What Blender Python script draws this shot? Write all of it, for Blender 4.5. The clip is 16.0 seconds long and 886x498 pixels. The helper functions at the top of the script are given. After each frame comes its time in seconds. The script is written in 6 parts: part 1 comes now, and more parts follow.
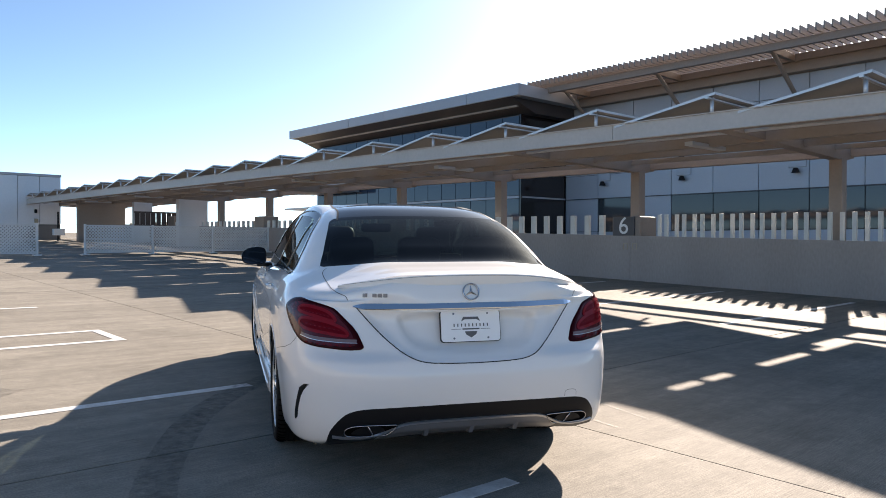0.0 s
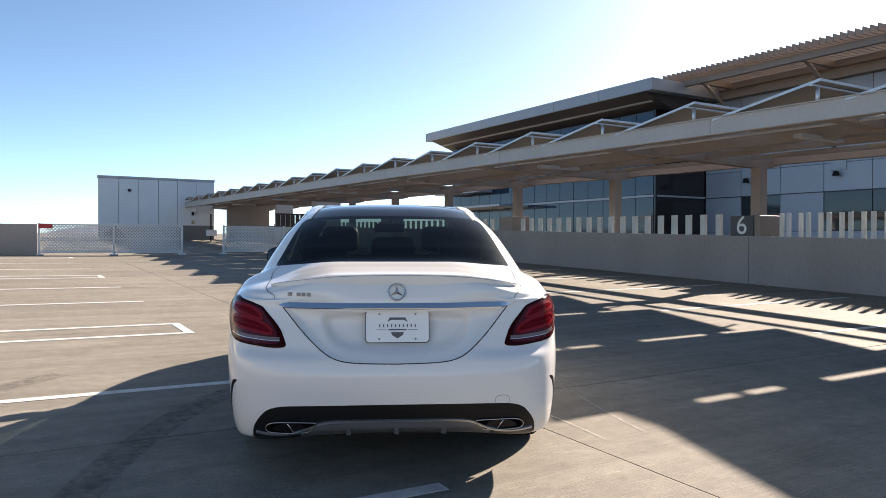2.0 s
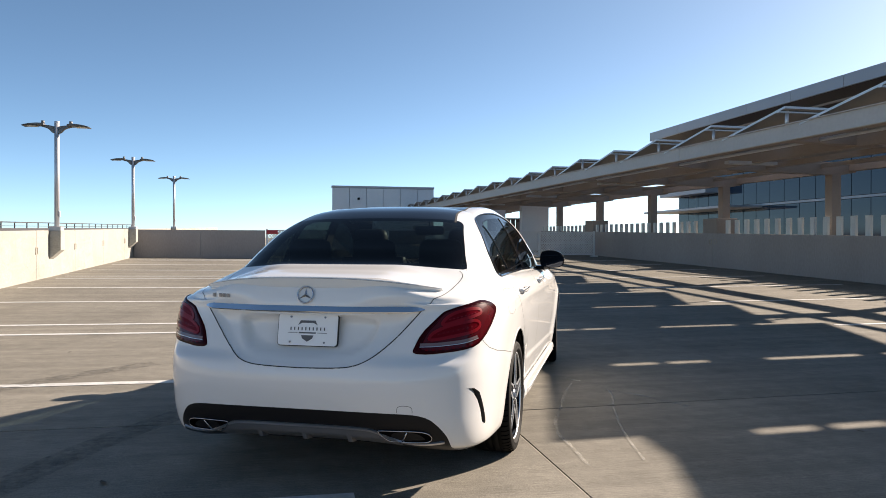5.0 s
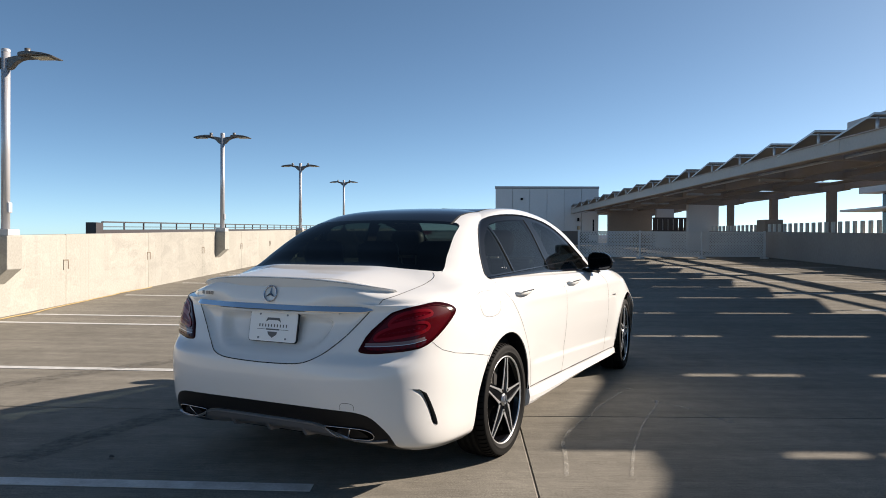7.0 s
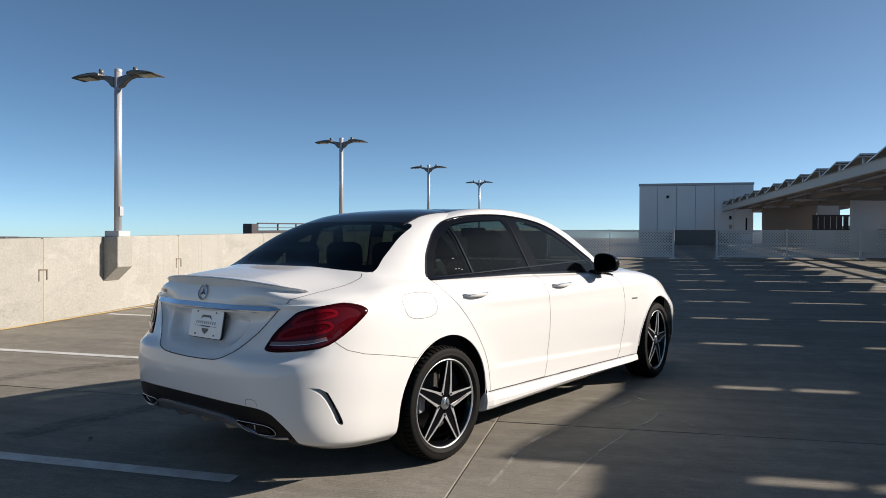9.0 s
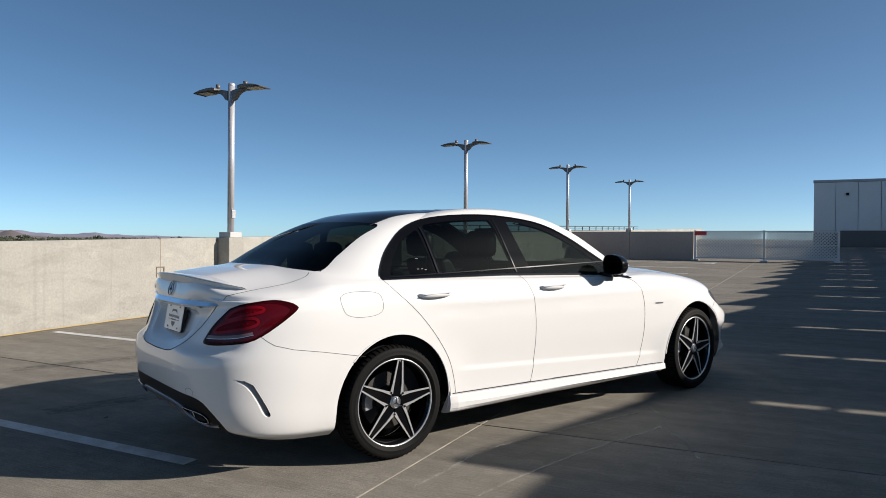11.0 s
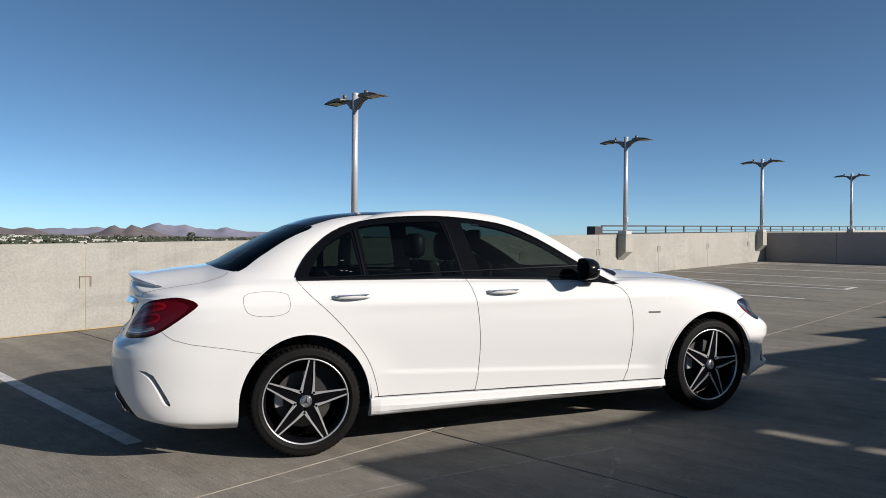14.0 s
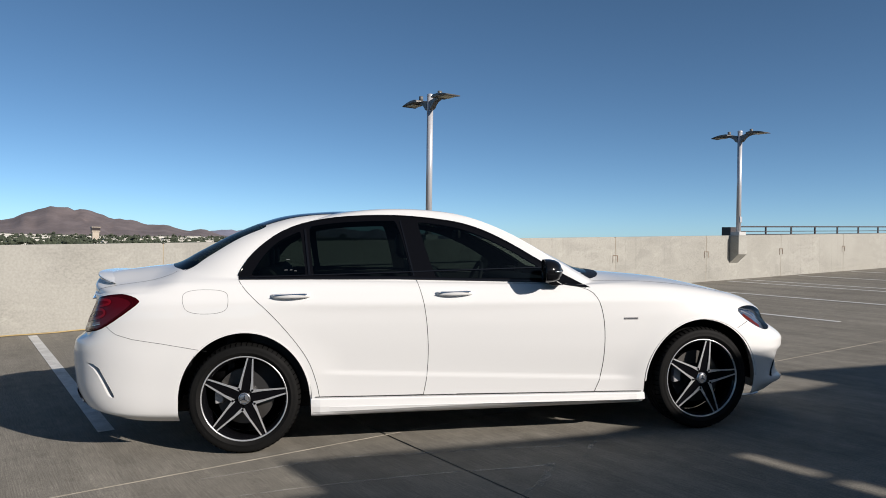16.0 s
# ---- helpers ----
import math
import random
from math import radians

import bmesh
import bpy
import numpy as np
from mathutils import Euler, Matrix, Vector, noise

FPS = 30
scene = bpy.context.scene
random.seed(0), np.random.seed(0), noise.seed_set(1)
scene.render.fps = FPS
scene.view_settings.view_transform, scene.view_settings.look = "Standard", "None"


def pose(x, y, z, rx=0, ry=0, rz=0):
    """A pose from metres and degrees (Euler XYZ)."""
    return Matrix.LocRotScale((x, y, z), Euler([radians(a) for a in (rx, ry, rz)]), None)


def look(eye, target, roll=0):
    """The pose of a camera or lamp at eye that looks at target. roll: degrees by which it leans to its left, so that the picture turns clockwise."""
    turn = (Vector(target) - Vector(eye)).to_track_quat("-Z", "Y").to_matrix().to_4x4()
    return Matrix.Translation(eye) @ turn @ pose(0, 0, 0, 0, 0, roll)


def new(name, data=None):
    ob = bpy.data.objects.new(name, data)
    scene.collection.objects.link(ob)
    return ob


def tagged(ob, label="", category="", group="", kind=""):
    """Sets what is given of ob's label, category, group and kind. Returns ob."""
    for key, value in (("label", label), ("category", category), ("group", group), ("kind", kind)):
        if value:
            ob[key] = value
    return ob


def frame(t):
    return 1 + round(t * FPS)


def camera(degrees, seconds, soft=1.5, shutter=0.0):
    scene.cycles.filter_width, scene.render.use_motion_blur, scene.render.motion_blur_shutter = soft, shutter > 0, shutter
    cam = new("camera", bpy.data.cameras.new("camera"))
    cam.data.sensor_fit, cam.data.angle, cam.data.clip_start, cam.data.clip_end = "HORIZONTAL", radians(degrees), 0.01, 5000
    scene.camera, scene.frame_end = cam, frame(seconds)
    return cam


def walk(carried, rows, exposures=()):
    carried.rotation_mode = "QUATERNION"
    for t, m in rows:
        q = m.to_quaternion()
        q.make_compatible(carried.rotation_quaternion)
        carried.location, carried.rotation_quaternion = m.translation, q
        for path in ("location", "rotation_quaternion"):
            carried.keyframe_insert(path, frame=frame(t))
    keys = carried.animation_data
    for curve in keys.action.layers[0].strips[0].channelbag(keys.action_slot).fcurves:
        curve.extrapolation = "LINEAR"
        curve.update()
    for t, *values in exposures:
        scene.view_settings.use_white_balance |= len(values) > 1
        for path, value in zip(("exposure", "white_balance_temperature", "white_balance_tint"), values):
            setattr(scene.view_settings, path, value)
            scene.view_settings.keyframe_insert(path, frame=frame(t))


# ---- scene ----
cam = camera(62.2, 16.0, 0.9)
METRES, EYE, TILT, LEAN, TURN = 9.254, 1.229, 0.0, 0.0, -42.4
ROWS = [
    (0.0, 0.0, 0.0, 0.0, 0.0, -0.58, -0.1),
    (0.5, 0.0311, -0.0013, 0.0011, 3.21, -0.64, -0.12),
    (1.0, 0.0619, 0.0018, -0.0004, 6.09, -0.54, -0.04),
    (1.5, 0.0888, 0.0098, -0.0004, 8.62, -0.55, -0.1),
    (2.0, 0.1149, 0.0174, -0.0001, 11.46, -0.57, -0.19),
    (2.5, 0.1377, 0.0289, -0.0018, 14.84, -0.45, -0.1),
    (3.0, 0.1629, 0.0374, -0.0002, 18.21, -0.5, -0.15),
    (3.5, 0.1915, 0.0502, 0.0, 21.27, -0.49, -0.17),
    (4.0, 0.2166, 0.0646, -0.0009, 23.96, -0.4, -0.14),
    (6.5, 0.3401, 0.1471, -0.0003, 40.45, -0.3, -0.22),
    (7.0, 0.3628, 0.1657, 0.0005, 44.07, -0.32, -0.28),
    (7.5, 0.384, 0.19, 0.0011, 47.81, -0.36, -0.3),
    (8.0, 0.4047, 0.2157, 0.0009, 51.0, -0.34, -0.24),
    (8.5, 0.4256, 0.2404, 0.0014, 53.6, -0.34, -0.28),
    (9.0, 0.4453, 0.2705, 0.002, 56.49, -0.41, -0.3),
    (11.5, 0.5144, 0.4203, 0.0022, 72.92, -0.38, -0.44),
    (12.0, 0.5214, 0.4515, 0.0026, 75.78, -0.38, -0.41),
    (12.5, 0.5281, 0.4829, 0.0026, 78.54, -0.35, -0.46),
    (13.0, 0.5325, 0.5162, 0.0029, 81.46, -0.35, -0.51),
    (13.5, 0.5344, 0.5475, 0.0028, 84.32, -0.32, -0.52),
    (14.0, 0.5348, 0.5798, 0.0045, 87.15, -0.46, -0.61),
    (14.5, 0.5341, 0.6138, 0.004, 89.98, -0.41, -0.62),
    (15.0, 0.5307, 0.6445, 0.0034, 92.45, -0.38, -0.67),
    (15.5, 0.5232, 0.6757, 0.0043, 95.22, -0.44, -0.78),
    (16.0, 0.5132, 0.7091, 0.0049, 98.49, -0.48, -0.76),
]
EXPOSURES = [(0.0, 1.55, 7900, 18), (2.0, 1.48, 8150, 18), (4.0, 1.31, 8150, 17), (6.5, 0.85, 7900, 15), (9.0, 0.48, 7450, 14), (11.5, 0.30, 7150, 13), (13.0, 0.22, 7050, 13), (16.0, 0.14, 7050, 13)]
walk(cam, [(t, pose(0, 0, EYE, TILT, LEAN, TURN) @ pose(METRES * x, METRES * y, METRES * z, 90 + pitch, roll, yaw)) for t, x, y, z, yaw, pitch, roll in ROWS], EXPOSURES)

# ---- world, sun ----
SUN_TO = Vector((1.0, 0.353, 0.520)).normalized()
SUN_EL = math.asin(SUN_TO.z)
SUN_AZ = math.atan2(SUN_TO.x, SUN_TO.y)
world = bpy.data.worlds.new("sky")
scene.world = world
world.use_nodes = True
wn = world.node_tree.nodes
sky = wn.new("ShaderNodeTexSky")
sky.sky_type = "NISHITA"
sky.sun_disc = False
sky.sun_elevation, sky.sun_rotation = SUN_EL, SUN_AZ
sky.altitude, sky.air_density, sky.dust_density, sky.ozone_density = 400, 0.36, 0.5, 2.4
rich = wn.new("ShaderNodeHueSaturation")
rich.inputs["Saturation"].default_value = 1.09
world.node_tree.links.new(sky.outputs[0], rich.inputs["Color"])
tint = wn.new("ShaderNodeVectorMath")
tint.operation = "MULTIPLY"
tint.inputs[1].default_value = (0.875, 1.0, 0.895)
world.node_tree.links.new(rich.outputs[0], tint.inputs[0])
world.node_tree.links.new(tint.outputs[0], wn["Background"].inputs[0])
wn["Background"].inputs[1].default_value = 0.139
sun = new("sun", bpy.data.lights.new("sun", "SUN"))
sun.data.energy, sun.data.angle, sun.data.color = 5.0, radians(0.55), (1.0, 0.982, 0.962)
sun.matrix_world = look(SUN_TO * 50, (0, 0, 0))


# ---- materials ----
def material(name, color, rough=0.6, metal=0.0, spots=None, scale=3.0, amount=0.25, grain=40.0, bump=0.0, coat=0.0,
             stretch=(1, 1, 1), shade=None, bump_scale=None, vary=0.0):
    """Principled material with two scales of variation: broad stains and fine grain, in object metres."""
    m = bpy.data.materials.new(name)
    m.use_nodes = True
    nt = m.node_tree
    N, L = nt.nodes, nt.links
    b = N["Principled BSDF"]
    b.inputs["Roughness"].default_value, b.inputs["Metallic"].default_value = rough, metal
    b.inputs["Coat Weight"].default_value, b.inputs["Coat Roughness"].default_value = coat, 0.02
    geo = N.new("ShaderNodeNewGeometry")
    mp = N.new("ShaderNodeMapping")
    mp.inputs["Scale"].default_value = stretch
    L.new(geo.outputs["Position"], mp.inputs["Vector"])
    base = (*color, 1)
    dark = (*(spots or [c * 0.7 for c in color]), 1)
    n1, n2 = N.new("ShaderNodeTexNoise"), N.new("ShaderNodeTexNoise")
    for n, s, d in ((n1, scale, 5), (n2, grain, 3)):
        n.inputs["Scale"].default_value, n.inputs["Detail"].default_value = s, d
        L.new(mp.outputs[0], n.inputs["Vector"])
    ramp = N.new("ShaderNodeValToRGB")
    ramp.color_ramp.elements[0].position, ramp.color_ramp.elements[1].position = 0.35, 0.7
    L.new(n1.outputs[0], ramp.inputs[0])
    mix = N.new("ShaderNodeMix")
    mix.data_type = "RGBA"
    mix.inputs[6].default_value, mix.inputs[7].default_value = base, dark
    mul = N.new("ShaderNodeMath")
    mul.operation = "MULTIPLY"
    mul.inputs[1].default_value = amount
    L.new(ramp.outputs[0], mul.inputs[0])
    L.new(mul.outputs[0], mix.inputs[0])
    hsv = N.new("ShaderNodeHueSaturation")
    L.new(mix.outputs[2], hsv.inputs["Color"])
    val = N.new("ShaderNodeMapRange")
    val.inputs[3].default_value, val.inputs[4].default_value = 1 - amount * 0.35, 1 + amount * 0.35
    L.new(n2.outputs[0], val.inputs[0])
    out = val.outputs[0]
    if vary:
        info = N.new("ShaderNodeObjectInfo")
        vr = N.new("ShaderNodeMapRange")
        vr.inputs[3].default_value, vr.inputs[4].default_value = 1 - vary, 1 + vary
        L.new(info.outputs["Random"], vr.inputs[0])
        mm = N.new("ShaderNodeMath")
        mm.operation = "MULTIPLY"
        L.new(out, mm.inputs[0])
        L.new(vr.outputs[0], mm.inputs[1])
        out = mm.outputs[0]
    L.new(out, hsv.inputs["Value"])
    L.new(hsv.outputs[0], b.inputs["Base Color"])
    if bump:
        bp = N.new("ShaderNodeBump")
        bp.inputs["Strength"].default_value, bp.inputs["Distance"].default_value = bump, 0.01
        L.new(n2.outputs[0], bp.inputs["Height"])
        L.new(bp.outputs[0], b.inputs["Normal"])
    return m


def plain(name, color, rough=0.5, metal=0.0, coat=0.0, **more):
    m = bpy.data.materials.new(name)
    m.use_nodes = True
    b = m.node_tree.nodes["Principled BSDF"]
    b.inputs["Base Color"].default_value = (*color, 1)
    b.inputs["Roughness"].default_value, b.inputs["Metallic"].default_value = rough, metal
    b.inputs["Coat Weight"].default_value, b.inputs["Coat Roughness"].default_value = coat, 0.02
    for k, v in more.items():
        b.inputs[k.replace("_", " ")].default_value = v
    return m


def smeared_wall(name, color, spots):
    """Precast concrete with trowel smears and rain runs on top of the broad stains."""
    m = material(name, color, 0.85, spots=spots, scale=0.8, amount=0.6, grain=34, bump=0.05, vary=0.05)
    N, L = m.node_tree.nodes, m.node_tree.links
    geo = N.new("ShaderNodeNewGeometry")
    hsv = N["Hue/Saturation/Value"]
    out = hsv.inputs["Value"].links[0].from_socket
    for stretch, scale, warp, lo, hi, patch, low in (((1, 0.6, 1.6), 1.7, 1.6, 0.46, 0.60, 0.5, 0.88), ((1, 1.2, 2.4), 5.5, 2.4, 0.50, 0.62, 0.9, 0.88), ((1, 0.9, 1.3), 2.4, 1.8, 0.53, 0.66, 0.7, 1.12), ((1, 7.0, 0.10), 2.2, 0.3, 0.56, 0.72, 0.6, 0.86)):
        mp, nz, pt = N.new("ShaderNodeMapping"), N.new("ShaderNodeTexNoise"), N.new("ShaderNodeTexNoise")
        mp.inputs["Scale"].default_value = stretch
        mp.inputs["Rotation"].default_value = (0.35 if warp > 1 else 0.0, 0, 0)
        L.new(geo.outputs["Position"], mp.inputs["Vector"])
        L.new(mp.outputs[0], nz.inputs["Vector"])
        L.new(geo.outputs["Position"], pt.inputs["Vector"])
        nz.inputs["Scale"].default_value, nz.inputs["Detail"].default_value, nz.inputs["Distortion"].default_value = scale, 6, warp
        pt.inputs["Scale"].default_value, pt.inputs["Detail"].default_value = patch, 2
        a, b, c, d = N.new("ShaderNodeMapRange"), N.new("ShaderNodeMapRange"), N.new("ShaderNodeMath"), N.new("ShaderNodeMapRange")
        a.inputs[1].default_value, a.inputs[2].default_value = lo, hi
        b.inputs[1].default_value, b.inputs[2].default_value = 0.42, 0.62
        L.new(nz.outputs[0], a.inputs[0])
        L.new(pt.outputs[0], b.inputs[0])
        c.operation = "MULTIPLY"
        L.new(a.outputs[0], c.inputs[0])
        L.new(b.outputs[0], c.inputs[1])
        d.inputs[3].default_value, d.inputs[4].default_value = 1.0, low
        L.new(c.outputs[0], d.inputs[0])
        e = N.new("ShaderNodeMath")
        e.operation = "MULTIPLY"
        L.new(out, e.inputs[0])
        L.new(d.outputs[0], e.inputs[1])
        out = e.outputs[0]
    L.new(out, hsv.inputs["Value"])
    return m


M_wall = smeared_wall("wall_concrete", (0.352, 0.342, 0.308), (0.285, 0.275, 0.242))
M_parapet = material("parapet_concrete", (0.345, 0.305, 0.28), 0.85, spots=(0.255, 0.220, 0.200), scale=0.9, amount=0.5, grain=25, bump=0.1, stretch=(1, 1, 0.4))
M_line = material("line_paint", (0.62, 0.62, 0.60), 0.7, spots=(0.4, 0.39, 0.37), scale=9, amount=0.7, grain=60)
M_steel = material("canopy_paint", (0.275, 0.215, 0.175), 0.5, spots=(0.21, 0.16, 0.13), scale=1.2, amount=0.3, grain=15)
M_fascia = material("fascia_paint", (0.46, 0.42, 0.38), 0.5, spots=(0.36, 0.32, 0.28), scale=1.2, amount=0.3, grain=15)
M_galv = material("galvanised", (0.55, 0.56, 0.57), 0.42, 0.7, scale=6, amount=0.25, grain=60)
M_pole = material("pole_metal", (0.56, 0.56, 0.58), 0.36, 0.35, scale=4, amount=0.12, grain=50)
M_panel = material("metal_panel", (0.66, 0.67, 0.68), 0.4, 0.2, scale=0.4, amount=0.15, grain=12, vary=0.03)
M_grey = material("grey_render", (0.42, 0.43, 0.45), 0.6, scale=0.6, amount=0.2, grain=10)
M_dark = material("dark_fascia", (0.055, 0.045, 0.045), 0.5, scale=1, amount=0.3, grain=10)
M_fence = material("white_vinyl", (0.62, 0.62, 0.61), 0.5, scale=2, amount=0.2, grain=20)
M_picket = material("picket_paint", (0.62, 0.62, 0.58), 0.55, scale=2, amount=0.2, grain=20)
M_solar_top = plain("solar_cells", (0.012, 0.016, 0.035), 0.12, 0.1, 0.6)
M_solar_back = material("solar_backsheet", (0.30, 0.28, 0.26), 0.6, scale=1.2, amount=0.15, grain=12)
M_black = plain("black_plastic", (0.008, 0.008, 0.009), 0.45, Specular_IOR_Level=0.2)
M_red = plain("red_sign_paint", (0.45, 0.03, 0.035), 0.5)
M_white = plain("white_paint", (0.78, 0.78, 0.76), 0.5)


# ---- mesh helpers ----
def part(name, bm, mat, parent=None, label="", smooth=False, matrix=None):
    """Links a bmesh as one mesh object under parent."""
    me = bpy.data.meshes.new(name)
    bm.normal_update()
    bm.to_mesh(me)
    bm.free()
    for p in me.polygons:
        p.use_smooth = smooth
    for mm in (mat if isinstance(mat, (list, tuple)) else [mat]):
        me.materials.append(mm)
    ob = new(name, me)
    if parent is not None:
        ob.parent = parent
    if matrix is not None:
        ob.matrix_basis = matrix
    if label:
        ob["label"] = label
    return ob


def add_box(bm, x0, x1, y0, y1, z0, z1, lift=None):
    """A box; lift(x, y) raises each corner."""
    vs = []
    for z in (z0, z1):
        for x, y in ((x0, y0), (x1, y0), (x1, y1), (x0, y1)):
            vs.append(bm.verts.new((x, y, z + (lift(x, y) if lift else 0))))
    for f in ((0, 3, 2, 1), (4, 5, 6, 7), (0, 1, 5, 4), (1, 2, 6, 5), (2, 3, 7, 6), (3, 0, 4, 7)):
        bm.faces.new([vs[i] for i in f])
    return vs


def box(*a, lift=None, bevel=0.0):
    bm = bmesh.new()
    add_box(bm, *a, lift=lift)
    if bevel:
        bmesh.ops.bevel(bm, geom=bm.edges[:], offset=bevel, segments=2, profile=0.5, affect="EDGES")
    return bm


def extrude_poly(pts, axis, a, b, bevel=0.0):
    """A prism: pts in the plane across the axis ('x': (y, z), 'y': (x, z), 'z': (x, y)), from a to b."""
    bm = bmesh.new()
    put = {"x": lambda p, t: (t, p[0], p[1]), "y": lambda p, t: (p[0], t, p[1]), "z": lambda p, t: (p[0], p[1], t)}[axis]
    lo = [bm.verts.new(put(p, a)) for p in pts]
    hi = [bm.verts.new(put(p, b)) for p in pts]
    n = len(pts)
    bm.faces.new(lo[::-1])
    bm.faces.new(hi)
    for i in range(n):
        bm.faces.new((lo[i], lo[(i + 1) % n], hi[(i + 1) % n], hi[i]))
    bmesh.ops.recalc_face_normals(bm, faces=bm.faces[:])
    if bevel:
        bmesh.ops.bevel(bm, geom=bm.edges[:], offset=bevel, segments=2, profile=0.5, affect="EDGES")
    return bm


def tube(points, r, n=10, closed=False, caps=True):
    """A round bar along a polyline; r may be a list."""
    bm = bmesh.new()
    pts = [Vector(p) for p in points]
    rs = r if isinstance(r, (list, tuple)) else [r] * len(pts)
    rings = []
    for i, p in enumerate(pts):
        a, b = pts[max(i - 1, 0)], pts[min(i + 1, len(pts) - 1)]
        if closed:
            a, b = pts[i - 1], pts[(i + 1) % len(pts)]
        q = (b - a).normalized().to_track_quat("Z", "Y")
        rings.append([bm.verts.new(p + q @ Vector((rs[i] * math.cos(t), rs[i] * math.sin(t), 0))) for t in [2 * math.pi * k / n for k in range(n)]])
    m = len(rings)
    for i in range(m if closed else m - 1):
        A, B = rings[i], rings[(i + 1) % m]
        for k in range(n):
            bm.faces.new((A[k], A[(k + 1) % n], B[(k + 1) % n], B[k]))
    if caps and not closed:
        bm.faces.new(rings[0][::-1])
        bm.faces.new(rings[-1])
    return bm


def lathe(profile, n=48, axis="y"):
    """Turns (radius, height) pairs about an axis."""
    bm = bmesh.new()
    rings = []
    for r, h in profile:
        ring = []
        for k in range(n):
            c, s = r * math.cos(2 * math.pi * k / n), r * math.sin(2 * math.pi * k / n)
            ring.append(bm.verts.new((c, h, s) if axis == "y" else (c, s, h) if axis == "z" else (h, c, s)))
        rings.append(ring)
    for A, B in zip(rings, rings[1:]):
        for k in range(n):
            bm.faces.new((A[k], A[(k + 1) % n], B[(k + 1) % n], B[k]))
    bmesh.ops.remove_doubles(bm, verts=bm.verts[:], dist=1e-5)
    bmesh.ops.recalc_face_normals(bm, faces=bm.faces[:])
    return bm


def group_at(name, m, label, category, group="", kind=""):
    ob = new(name)
    ob.matrix_basis = m
    return tagged(ob, label, category, group, kind)


def deck_z(x, y):
    """Height of the sloping parking deck."""
    return 0.012 + 0.030 * (y - 2.6) + (-0.008 if x < 3.92 else 0.0049) * (x - 3.92)


def wall_top(y):
    return 1.12 + 0.0247 * y

# ---- parking deck ----
def deck_material():
    m = material("deck_concrete", (0.236, 0.219, 0.187), 0.8, spots=(0.163, 0.150, 0.127), scale=0.5, amount=0.6, grain=9, bump=0.0, stretch=(1, 1, 1))
    nt = m.node_tree
    N, L = nt.nodes, nt.links
    b = N["Principled BSDF"]
    b.inputs["Specular IOR Level"].default_value = 0.1
    geo = N.new("ShaderNodeNewGeometry")
    mp = N.new("ShaderNodeMapping")
    mp.inputs["Scale"].default_value = (5.0, 150.0, 1.0)
    L.new(geo.outputs["Position"], mp.inputs["Vector"])
    br = N.new("ShaderNodeTexNoise")
    br.inputs["Scale"].default_value, br.inputs["Detail"].default_value = 1.0, 4
    L.new(mp.outputs[0], br.inputs["Vector"])
    bp = N.new("ShaderNodeBump")
    bp.inputs["Strength"].default_value, bp.inputs["Distance"].default_value = 0.35, 0.006
    L.new(br.outputs[0], bp.inputs["Height"])
    L.new(bp.outputs[0], b.inputs["Normal"])
    # broom streaks and drag stains in the colour
    mp2 = N.new("ShaderNodeMapping")
    mp2.inputs["Scale"].default_value = (0.22, 5.0, 1.0)
    L.new(geo.outputs["Position"], mp2.inputs["Vector"])
    st = N.new("ShaderNodeTexNoise")
    st.inputs["Scale"].default_value, st.inputs["Detail"].default_value = 1.0, 6
    L.new(mp2.outputs[0], st.inputs["Vector"])
    hsv = N["Hue/Saturation/Value"]
    old = hsv.inputs["Value"].links[0].from_socket
    r1, r2 = N.new("ShaderNodeMapRange"), N.new("ShaderNodeMapRange")
    for r, src, lo, hi, va, vb in ((r1, br, 0.3, 0.7, 0.82, 1.18), (r2, st, 0.35, 0.65, 0.88, 1.09)):
        r.inputs[1].default_value, r.inputs[2].default_value, r.inputs[3].default_value, r.inputs[4].default_value = lo, hi, va, vb
        L.new(src.outputs[0], r.inputs[0])
    m1, m2 = N.new("ShaderNodeMath"), N.new("ShaderNodeMath")
    m1.operation = m2.operation = "MULTIPLY"
    L.new(r1.outputs[0], m1.inputs[0])
    L.new(r2.outputs[0], m1.inputs[1])
    L.new(m1.outputs[0], m2.inputs[0])
    L.new(old, m2.inputs[1])
    # aggregate speckle and small dark spots
    out = m2.outputs[0]
    for scale, detail, lo, hi, va, vb in ((140.0, 2, 0.3, 0.7, 0.76, 1.24), (38.0, 3, 0.68, 0.76, 1.0, 0.80), (1.7, 8, 0.52, 0.66, 1.0, 0.88)):
        nz, rg, ml = N.new("ShaderNodeTexNoise"), N.new("ShaderNodeMapRange"), N.new("ShaderNodeMath")
        nz.inputs["Scale"].default_value, nz.inputs["Detail"].default_value = scale, detail
        L.new(geo.outputs["Position"], nz.inputs["Vector"])
        rg.inputs[1].default_value, rg.inputs[2].default_value, rg.inputs[3].default_value, rg.inputs[4].default_value = lo, hi, va, vb
        L.new(nz.outputs[0], rg.inputs[0])
        ml.operation = "MULTIPLY"
        L.new(out, ml.inputs[0])
        L.new(rg.outputs[0], ml.inputs[1])
        out = ml.outputs[0]
    L.new(out, hsv.inputs["Value"])
    return m


